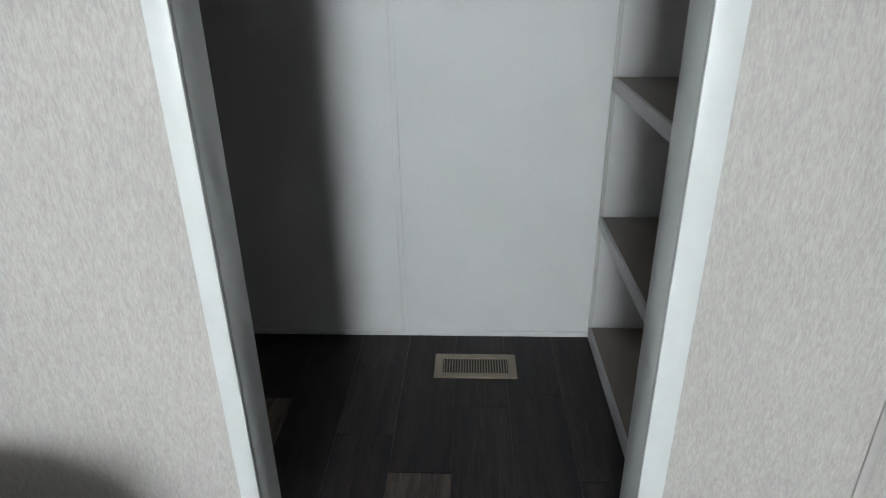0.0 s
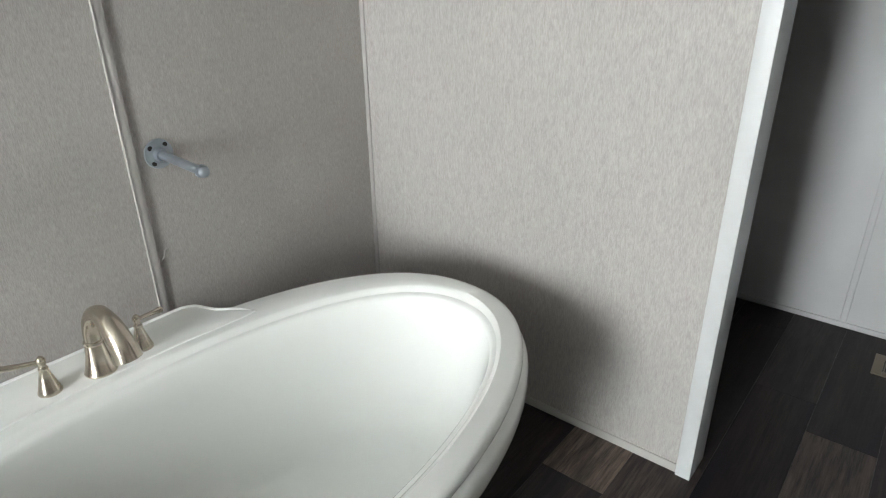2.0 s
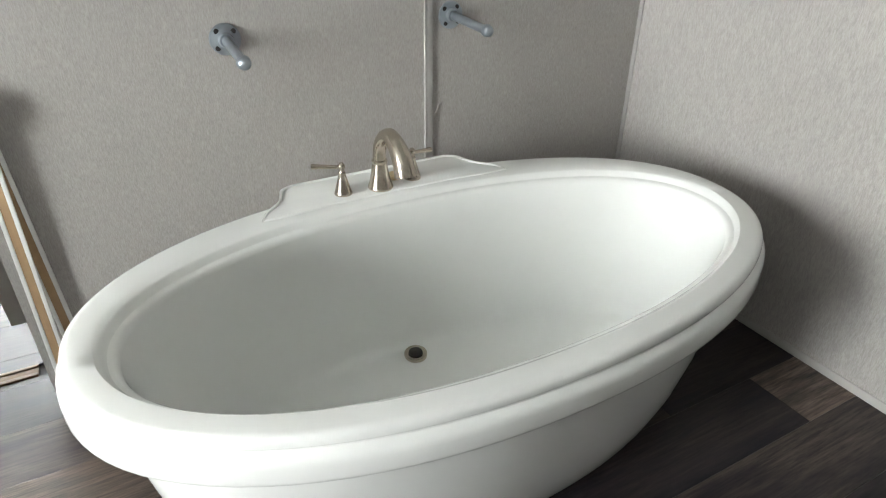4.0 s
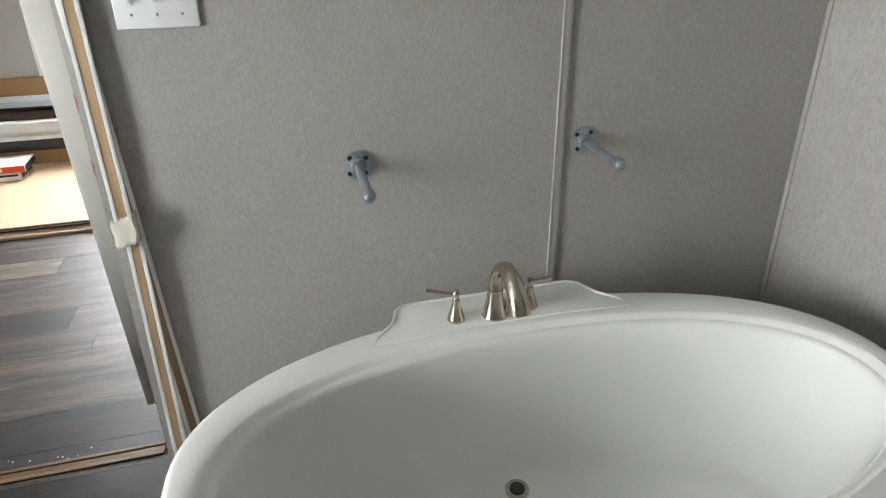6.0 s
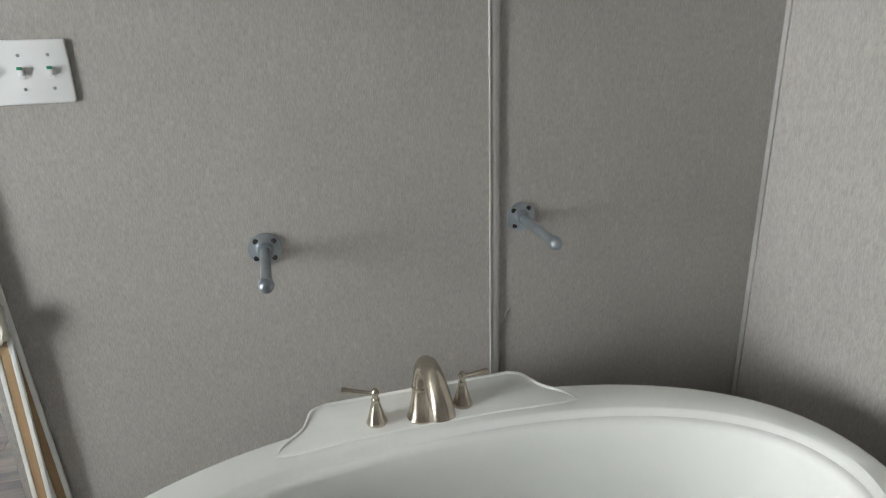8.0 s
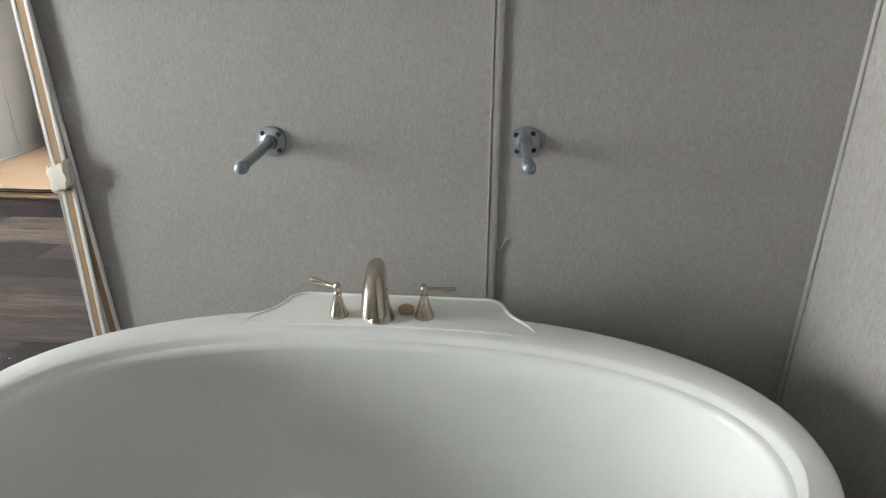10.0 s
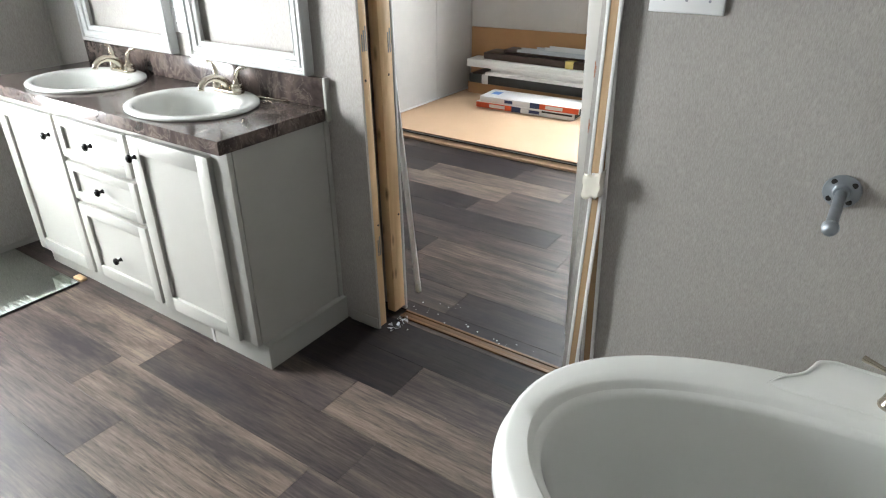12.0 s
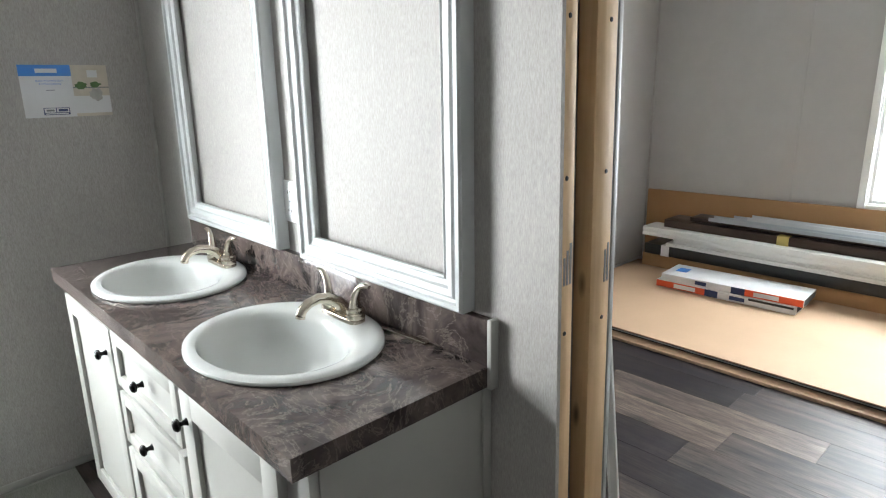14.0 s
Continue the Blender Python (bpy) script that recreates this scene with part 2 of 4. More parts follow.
PLUG = plain("tan_plug", (0.50, 0.38, 0.22), 0.55)
FOIL = plain("crumpled_plastic", (0.45, 0.47, 0.50), 0.3, 0.2, wear=0.4, scale=80, bump=0.6)


# ---- mesh helpers ----
def add_box(bm, lo, hi, bevel=0.0, seg=2):
    made = bmesh.ops.create_cube(bm, size=1.0)
    size = [h - l for l, h in zip(lo, hi)]
    bmesh.ops.transform(bm, verts=made["verts"], matrix=Matrix.LocRotScale([(l + h) / 2 for l, h in zip(lo, hi)], None, size))
    if bevel:
        edges = list({e for v in made["verts"] for e in v.link_edges})
        bmesh.ops.bevel(bm, geom=edges, offset=bevel, segments=seg, affect="EDGES", profile=0.5)
    return bm


def box(lo, hi, bevel=0.0, seg=2):
    return add_box(bmesh.new(), lo, hi, bevel, seg)


def boxes(*pairs, bevel=0.0):
    bm = bmesh.new()
    for lo, hi in pairs:
        add_box(bm, lo, hi, bevel)
    return bm


def loft(loops, close_first=False, close_last=False):
    """A skin over closed rings of points of equal number."""
    bm = bmesh.new()
    rings = [[bm.verts.new(p) for p in loop] for loop in loops]
    n = len(rings[0])
    for a, b in zip(rings, rings[1:]):
        for i in range(n):
            bm.faces.new((a[i], a[(i + 1) % n], b[(i + 1) % n], b[i]))
    if close_first:
        bm.faces.new(rings[0][::-1])
    if close_last:
        bm.faces.new(rings[-1])
    bmesh.ops.recalc_face_normals(bm, faces=bm.faces)
    return bm


def oval(cx, cy, z, a, b, power=2.0, n=96):
    out = []
    for i in range(n):
        t = 2 * math.pi * i / n
        c, s = math.cos(t), math.sin(t)
        out.append((cx + a * math.copysign(abs(c) ** (2 / power), c), cy + b * math.copysign(abs(s) ** (2 / power), s), z))
    return out


def lathe(profile, place=(0, 0, 0), turn=None, n=28):
    """A solid of revolution about z from (radius, height) pairs."""
    bm = loft([oval(0, 0, z, max(r, 1e-4), max(r, 1e-4), 2.0, n) for r, z in profile], True, True)
    m = Matrix.Translation(place) @ (turn if turn is not None else Matrix())
    bmesh.ops.transform(bm, verts=bm.verts, matrix=m)
    return bm


def tube(points, radii, n=16, squash=1.0):
    """A pipe along a curve, with a radius for each point."""
    pts = [Vector(p) for p in points]
    side = None
    loops = []
    for i, p in enumerate(pts):
        d = (pts[min(i + 1, len(pts) - 1)] - pts[max(i - 1, 0)]).normalized()
        if side is None:
            side = d.orthogonal().normalized()
        side = (side - d * side.dot(d)).normalized()
        up = d.cross(side)
        loops.append([p + (side * math.cos(2 * math.pi * k / n) + up * math.sin(2 * math.pi * k / n) * squash) * radii[i] for k in range(n)])
    return loft(loops, True, True)


def prism(outline, z0, z1, bevel=0.0):
    bm = bmesh.new()
    low = [bm.verts.new((x, y, z0)) for x, y in outline]
    top = [bm.verts.new((x, y, z1)) for x, y in outline]
    n = len(outline)
    bm.faces.new(low[::-1])
    cap = bm.faces.new(top)
    for i in range(n):
        bm.faces.new((low[i], low[(i + 1) % n], top[(i + 1) % n], top[i]))
    bmesh.ops.recalc_face_normals(bm, faces=bm.faces)
    if bevel:
        bmesh.ops.bevel(bm, geom=list(cap.edges), offset=bevel, segments=3, affect="EDGES", profile=0.5)
    return bm


def turned(bm, m):
    bmesh.ops.transform(bm, verts=bm.verts, matrix=m)
    return bm


def smooth(ob, angle=40):
    for p in ob.data.polygons:
        p.use_smooth = True
    ob.data.set_sharp_from_angle(angle=radians(angle))
    return ob


def mesh_ob(name, bm, material):
    me = bpy.data.meshes.new(name)
    bm.to_mesh(me)
    bm.free()
    me.materials.append(material)
    return smooth(new(name, me))


def part(name, bm, material, parent, label=""):
    ob = mesh_ob(name, bm, material)
    ob.parent = parent
    return tagged(ob, label) if label else ob


def thing(name, label, category, bm=None, material=None, group="", kind="", place=(0, 0, 0)):
    ob = mesh_ob(name, bm, material) if bm is not None else new(name)
    if bm is None:
        ob.location = place
    return tagged(ob, label, category, group, kind)


def structure(name, bm, material, label, category):
    return tagged(mesh_ob(name, bm, material), label, category, "", "structure")


# ---- plan, in metres ----
WEST, NORTH, SOUTH, EAST, TOP = -1.30, 1.270, -3.235, 3.40, 2.36
DOOR_S, DOOR_N, DOOR_TOP = -1.364, -0.622, 2.05
LEAN = 0.020  # the doorway studs lean south by this much a metre
BED_W, BED_N, BED_S = -4.87, 1.40, -3.15
B_WIN = (-1.715, -0.60, 0.612, 1.95)  # the next room's window: south, north, sill, head
CLOSET_E = 1.20
CLOSET_N = 2.405

# ---- walls, floors, ceilings ----
def leaning(bm, z_free=0.0):
    """Shear a mesh southwards with its height, as the doorway edge stands."""
    return turned(bm, Matrix(((1, 0, 0, 0), (0, 1, -LEAN, 0), (0, 0, 1, 0), (0, 0, 0, 1))))


west = boxes(((-1.47, SOUTH, 0), (-1.31, -1.47, TOP)), ((-1.475, DOOR_N, 0), (WEST, CLOSET_N, TOP)), ((-1.46, -1.47, DOOR_TOP), (WEST - 0.01, DOOR_N, TOP)), ((-1.31, SOUTH, 0), (WEST, -1.47, TOP)), ((-1.31, -1.47, DOOR_TOP), (WEST, DOOR_N, TOP)))
edge = bmesh.new()
for x0, x1, y1 in ((-1.31, WEST, DOOR_S + 0.002), (-1.482, -1.468, DOOR_S - 0.004)):
    add_box(edge, (x0, -1.47, 0), (x1, y1, DOOR_TOP))
for v in edge.verts:
    if v.co.y > -1.46:
        v.co.y -= LEAN * v.co.z
scratch = bpy.data.meshes.new("scratch")
edge.to_mesh(scratch)
edge.free()
west.from_mesh(scratch)
bpy.data.meshes.remove(scratch)
wall_w = structure("wall_west", west, WALL, "grey woven vinyl wall panel with a doorway cut through", "wall")
structure("wall_south", boxes(((-1.475, SOUTH - 0.15, 0), (-0.552, SOUTH, TOP)), ((0.27, SOUTH - 0.15, 0), (EAST + 0.1, SOUTH, TOP)), ((-0.552, SOUTH - 0.15, 0), (0.27, SOUTH, 0.478)), ((-0.552, SOUTH - 0.15, 1.97), (0.27, SOUTH, TOP))),
          WALL, "grey woven vinyl wall panel with a window opening", "wall")
structure("wall_north", boxes(((WEST, NORTH, 0), (-0.13, NORTH + 0.095, TOP)), ((0.657, NORTH, 0), (EAST, NORTH + 0.095, TOP)), ((-0.13, NORTH, 2.05), (0.657, NORTH + 0.095, TOP))),
          WALL, "grey woven vinyl wall panel beside the open closet", "wall")
structure("wall_closet_east", box((CLOSET_E, NORTH + 0.095, 0), (CLOSET_E + 0.08, CLOSET_N, TOP)), CLOSET_WALL, "pale grey panel at the closet end", "wall")
# unseen closing wall, set far east so that little light bounces back
structure("wall_east_unseen", box((EAST, SOUTH, 0), (EAST + 0.1, CLOSET_N + 0.1, TOP)), WALL, "grey woven vinyl wall panel", "wall")
structure("wall_closet_back", box((WEST, CLOSET_N, 0), (EAST, CLOSET_N + 0.1, TOP)), CLOSET_WALL, "pale grey panel at the back of the closet", "wall")
structure("wall_bedroom_west", boxes(((BED_W - 0.15, BED_S, 0), (BED_W, B_WIN[0], TOP)), ((BED_W - 0.15, B_WIN[1], 0), (BED_W, BED_N + 0.1, TOP)), ((BED_W - 0.15, B_WIN[0], 0), (BED_W, B_WIN[1], B_WIN[2])), ((BED_W - 0.15, B_WIN[0], B_WIN[3]), (BED_W, B_WIN[1], TOP))),
          BED_WALL, "grey panel wall of the next room with a window opening", "wall")
structure("wall_bedroom_south", box((BED_W - 0.15, BED_S - 0.15, 0), (-1.475, BED_S, TOP)), BED_WALL, "grey panel wall of the next room", "wall")
structure("wall_bedroom_north", box((BED_W, BED_N, 0), (-1.475, BED_N + 0.1, TOP)), BED_WALL, "grey panel wall of the next room", "wall")
structure("ceiling", box((BED_W - 0.15, SOUTH - 0.15, TOP), (EAST + 0.1, CLOSET_N + 0.1, TOP + 0.1)), CEIL, "unseen textured ceiling panel, greyed to bounce less light", "ceiling")
floor = structure("floor", box((BED_W - 0.15, SOUTH - 0.15, -0.12), (EAST + 0.1, CLOSET_N + 0.1, -0.006)), SUBFLOOR, "dark brown and violet-grey wood-look vinyl planks", "floor")

# battens, corner strips and base strips
for name, lo, hi in (
    ("trim_seam_south", (-0.614, SOUTH, 0), (-0.592, SOUTH + 0.005, TOP)),
    ("trim_corner_south", (WEST, SOUTH, 0), (WEST + 0.012, SOUTH + 0.012, TOP)),
    ("trim_seam_bedroom", (BED_W, -2.145, 0), (BED_W + 0.003, -2.130, TOP)),
    ("trim_seam_bedroom_south", (-4.33, BED_S, 0), (-4.312, BED_S + 0.004, TOP)),
    ("trim_corner_bedroom", (BED_W, BED_S, 0), (BED_W + 0.012, BED_S + 0.012, TOP)),
    ("trim_seam_closet", (0.044, CLOSET_N - 0.005, 0), (0.066, CLOSET_N, TOP)),
    ("baseboard_north", (WEST + 0.012, NORTH - 0.006, 0), (-0.165, NORTH, 0.028)),
    ("baseboard_north_east", (0.703, NORTH - 0.006, 0), (EAST, NORTH, 0.028)),
    ("baseboard_south", (WEST + 0.012, SOUTH, 0), (EAST, SOUTH + 0.006, 0.028)),
    ("baseboard_west", (WEST, -1.50, 0), (WEST + 0.006, DOOR_S - 0.004, 0.045)),
    ("baseboard_west_north", (WEST, -0.50, 0), (WEST + 0.006, NORTH - 0.012, 0.028)),
    ("trim_seam_north", (1.078, NORTH - 0.006, 0), (1.100, NORTH, TOP)),
    ("baseboard_closet", (WEST, CLOSET_N - 0.007, 0), (EAST, CLOSET_N, 0.022)),
    ("baseboard_bedroom_south", (BED_W, BED_S, 0), (-1.475, BED_S + 0.006, 0.028)),
):
    structure(name, box(lo, hi, 0.0028, 2), CLOSET_WALL if "closet" in name else BED_WALL if "seam_bedroom" in name else WHITE_TRIM if name == "baseboard_bedroom_south" else STRIP, "thin pale grey vinyl batten on the wall panel", "trim")
structure("trim_seam_west", boxes(((WEST, 0.479, 0), (WEST + 0.009, 0.4835, TOP)), ((WEST, 0.4835, 0), (WEST + 0.0075, 0.504, TOP)), bevel=0.0015), STRIP, "grooved grey vinyl batten over the panel joint", "trim")
structure("trim_corner_north_west", box((WEST, NORTH - 0.006, 0), (WEST + 0.016, NORTH, TOP), 0.002), STRIP, "thin pale grey corner strip between two panels", "trim")

# closet opening: white corner trim and jambs
for name, x0, x1, jx0, jx1 in (("trim_closet_west", -0.165, -0.125, -0.130, -0.125), ("trim_closet_east", 0.652, 0.702, 0.652, 0.657)):
    structure(name, boxes(((x0, NORTH - 0.014, 0), (x1, NORTH, 2.09)), ((jx0, NORTH, 0), (jx1, NORTH + 0.1, 2.05)), bevel=0.002), WHITE_TRIM, "white vinyl corner trim round the closet opening", "trim")
structure("trim_closet_head", box((-0.165, NORTH - 0.014, 2.05), (0.702, NORTH, 2.09), 0.002), WHITE_TRIM, "white vinyl trim over the closet opening", "trim")


# ---- windows ----
def window(name, along, wall, a0, a1, z0, z1, facing, meet, label, s=0.036, frame_w=0.022):
    """A single-hung vinyl window in a wall across 'along', with casing, frame, two sashes and their panes."""
    ob = tagged(new(name), label, "window", "", "structure")

    def at(a_lo, a_hi, d_lo, d_hi, z_lo, z_hi):
        d = sorted((wall + facing * d_lo, wall + facing * d_hi))
        return ((a_lo, d[0], z_lo), (a_hi, d[1], z_hi)) if along == "x" else ((d[0], a_lo, z_lo), (d[1], a_hi, z_hi))

    def ring(i, o0, o1, d0, d1, lo, hi):
        return boxes(at(a0 - o0, a0 + i, d0, d1, lo - o1, hi + o1), at(a1 - i, a1 + o0, d0, d1, lo - o1, hi + o1),
                     at(a0 + i, a1 - i, d0, d1, lo - o1, lo + i), at(a0 + i, a1 - i, d0, d1, hi - i, hi + o1), bevel=0.002)

    part("casing", ring(0.004, 0.04, 0.04, 0.0, 0.014, z0, z1), VINYL, ob)
    part("window_frame", ring(frame_w, -0.001, -0.001, -0.075, -0.002, z0, z1), VINYL, ob)
    for nm, lo, hi, d0, d1 in (("lower_sash", z0 + frame_w, meet + 0.016, -0.045, -0.018), ("upper_sash", meet - 0.016, z1 - frame_w, -0.073, -0.046)):
        b0, b1 = a0 + frame_w, a1 - frame_w
        sash = part(nm, boxes(at(b0, b0 + s, d0, d1, lo, hi), at(b1 - s, b1, d0, d1, lo, hi), at(b0 + s, b1 - s, d0, d1, lo, lo + s), at(b0 + s, b1 - s, d0, d1, hi - s * 0.8, hi), bevel=0.002), VINYL, ob)
        mid = (d0 + d1) / 2
        pane = part("pane", box(*at(b0 + s, b1 - s, mid - 0.002, mid + 0.002, lo + s, hi - s * 0.8)), GLASS, sash)
        pane.visible_shadow = False
    return ob


window("window_1", "x", SOUTH, -0.552, 0.27, 0.478, 1.97, 1, 1.153, "white vinyl single-hung window full of daylight")
window("window_2", "y", BED_W, *B_WIN, 1, 1.25, "white vinyl window of the next room full of daylight", 0.02, 0.012)


# ---- doorway ----
def stud(lo, hi, label, stamps):
    ob = thing("door_stud", label, "stud", leaning(box(lo, hi, 0.003, 2)), LUMBER, "rough studs of the doorway")
    for z, k in stamps:
        for q in range(k):
            x = lo[0] + 0.006 + 0.009 * q
            part("ink_line", leaning(box((x, hi[1], z), (x + 0.006, hi[1] + 0.0006, z + 0.075 - 0.012 * q))), PRINT_GREY, ob, "faded dark ink stamp")
    for z in (0.42, 0.93, 1.21, 1.47):
        x = lo[0] + 0.010 + 0.017 * ((z * 7.3) % 1)
        part("nail_head", leaning(lathe([(0.0045, 0), (0.004, 0.0012), (0.002, 0.0016)], (x, hi[1], z), Matrix.Rotation(radians(-90), 4, "X"), 10)), DARK, ob, "dark nail head")
    return ob


stud((-1.349, -1.402, 0.0), (-1.3115, -1.366, DOOR_TOP), "raw knotty pine stud at the open doorway edge", ((1.02, 3), (0.30, 2)))
stud((-1.466, -1.402, 0.02), (-1.402, -1.364, DOOR_TOP), "raw knotty pine stud behind the first one", ((1.00, 2),))
structure("trim_gypsum_edge", leaning(box((-1.4815, -1.367, 0.0), (-1.469, -1.3635, DOOR_TOP - 0.01), 0.001)), WHITE_TRIM, "pale broken gypsum edge beside the stud", "trim")
thing("threshold_strip", "brown stained wooden strip in the doorway floor gap", "threshold", boxes(((-1.464, -1.352, -0.006), (-1.452, -0.665, 0.004)), ((-1.451, -1.352, -0.006), (-1.427, -0.665, 0.0015)), ((-1.426, -1.352, -0.006), (-1.412, -0.665, 0.004)), bevel=0.001), THRESH)
jamb = thing("jamb_board", "white painted board at the doorway wall end, ending above the floor", "board", turned(box((-1.515, -0.688, 0.135), (-1.4765, -0.605, 2.02), 0.003), Matrix(((1, 0, 0, 0), (0, 1, -0.031, 0), (0, 0, 1, 0), (0, 0, 0, 1)))), JAMB)


for z, h in ((1.035, 0.040), (0.895, 0.036)):
    chip = bmesh.new()
    for k in range(4):
        add_box(chip, (WEST - 0.004, DOOR_N - 0.0008 - 0.0005 * (k % 2), z + h * k / 4), (WEST + 0.0007, DOOR_N + 0.0012 + 0.0012 * (k % 3), z + h * (k + 0.9) / 4))
    part("chipped_edge", chip, RED_MARK, wall_w, "reddish chipped panel edge")


def upright(y_foot, y_top, x_foot, x_top, z0, z1, width, label):
    ob = thing("casing_length", label, "trim", None, None, "leaning casing lengths")
    lean = Matrix.Translation((x_foot, y_foot, z0)) @ Matrix(((1, 0, (x_top - x_foot) / (z1 - z0), 0), (0, 1, (y_top - y_foot) / (z1 - z0), 0), (0, 0, 1, 0), (0, 0, 0, 1)))
    h = z1 - z0
    part("moulding", turned(boxes(((-0.006, -width / 2, 0), (-0.001, width / 2, h)), ((-0.001, -width / 2, 0), (0.002, -width / 2 + 0.009, h)), ((-0.001, width / 2 - 0.009, 0), (0.002, width / 2, h)), bevel=0.0008), lean), CASING, ob)
    part("raw_back", turned(box((-0.0008, -width / 2 + 0.0095, 0.001), (0.0008, width / 2 - 0.0095, h - 0.001)), lean), MDF, ob, "raw brown fibreboard back")
    return ob


upright(-0.584, -0.571, -1.266, -1.274, 0.0, 0.80, 0.036, "white casing length leaning with its raw brown back showing")
upright(-0.533, -0.626, -1.284, -1.2935, 0.0, 2.0, 0.037, "white casing length leaning beside another one")
upright(-0.583, -0.587, -1.2775, -1.2865, 0.765, 2.05, 0.038, "white casing length taped on top of two others")


def tape_wrap():
    """A creased band of tape round the casings, torn ragged at both edges."""
    r = random.Random(9)
    around = [(-1.262, -0.606), (-1.248, -0.609), (-1.237, -0.607), (-1.2325, -0.600), (-1.232, -0.590), (-1.2315, -0.580), (-1.232, -0.570), (-1.228, -0.560), (-1.234, -0.554), (-1.248, -0.552)]
    bm = bmesh.new()
    grid = []
    for i, (x, y) in enumerate(around):
        z0, z1 = 0.728 + 0.002 * i + r.uniform(-0.006, 0.006), 0.792 + 0.0025 * i + r.uniform(-0.005, 0.005)
        grid.append([bm.verts.new((x - 0.026 + r.uniform(-0.0025, 0.0025), y + r.uniform(-0.002, 0.002), z0 + (z1 - z0) * k / 6)) for k in range(7)])
    for a, b in zip(grid, grid[1:]):
        for k in range(6):
            bm.faces.new((a[k], b[k], b[k + 1], a[k + 1]))
    ob = thing("tape_wrap", "torn masking tape round the leaning casing lengths", "tape", bm, TAPE)
    so = ob.modifiers.new("thickness", "SOLIDIFY")
    so.thickness = 0.0012
    return ob


tape_wrap()
rod = thing("casing_bundle", "thin white casing lengths leaning inside the doorway", "trim")
slope = Matrix(((1, 0, 0, 0), (0, 1, -0.1086, 0), (0, 0, 1, 0), (0, 0, 0, 1)))
for dx, w in ((0.0, 0.022), (0.008, 0.018)):
    strip = boxes(((-0.006, -w / 2, 0), (0, w / 2, 1.86)), ((0, -w / 2, 0), (0.0015, -w / 2 + 0.005, 1.86)), ((0, w / 2 - 0.005, 0), (0.0015, w / 2, 1.86)), bevel=0.0006)
    part("moulding", turned(strip, Matrix.Translation((-1.492 - dx, -1.316 - dx * 0.6, 0.09)) @ slope), CASING, rod)
part("tape", lathe([(0.010, 0), (0.012, 0.010), (0.009, 0.038)], (-1.499, -1.322, 0.082)), TAPE, rod, "torn masking tape end")
scrap = bmesh.new()
rng = random.Random(5)
for i in range(16):
    x, y = -1.375 + rng.uniform(-0.05, 0.07), -1.325 + rng.uniform(-0.012, 0.03)
    vs = [scrap.verts.new((x + rng.uniform(-0.013, 0.013), y + rng.uniform(-0.013, 0.013), rng.uniform(0.001, 0.010))) for _ in range(4)]
    scrap.faces.new(vs)
tagged(thing("plastic_scrap", "torn clear plastic sheeting at the stud foot", "scrap", scrap, FOIL), kind="stuff")


crumbs = bmesh.new()
for i in range(34):
    near = rng.random() < 0.6
    x, y = (-1.49 + rng.gauss(0, 0.018), rng.uniform(-1.33, -0.7)) if near else (rng.uniform(-1.62, -1.30), rng.uniform(-1.36, -1.15))
    q = rng.uniform(0.0009, 0.0026)
    add_box(crumbs, (x, y, 0.0), (x + q * rng.uniform(0.8, 2.2), y + q * rng.uniform(0.8, 2.2), q * 0.7))
thing("plaster_crumbs", "scattered white plaster crumbs in the doorway", "debris", crumbs, PRINT_WHITE, "", "stuff")


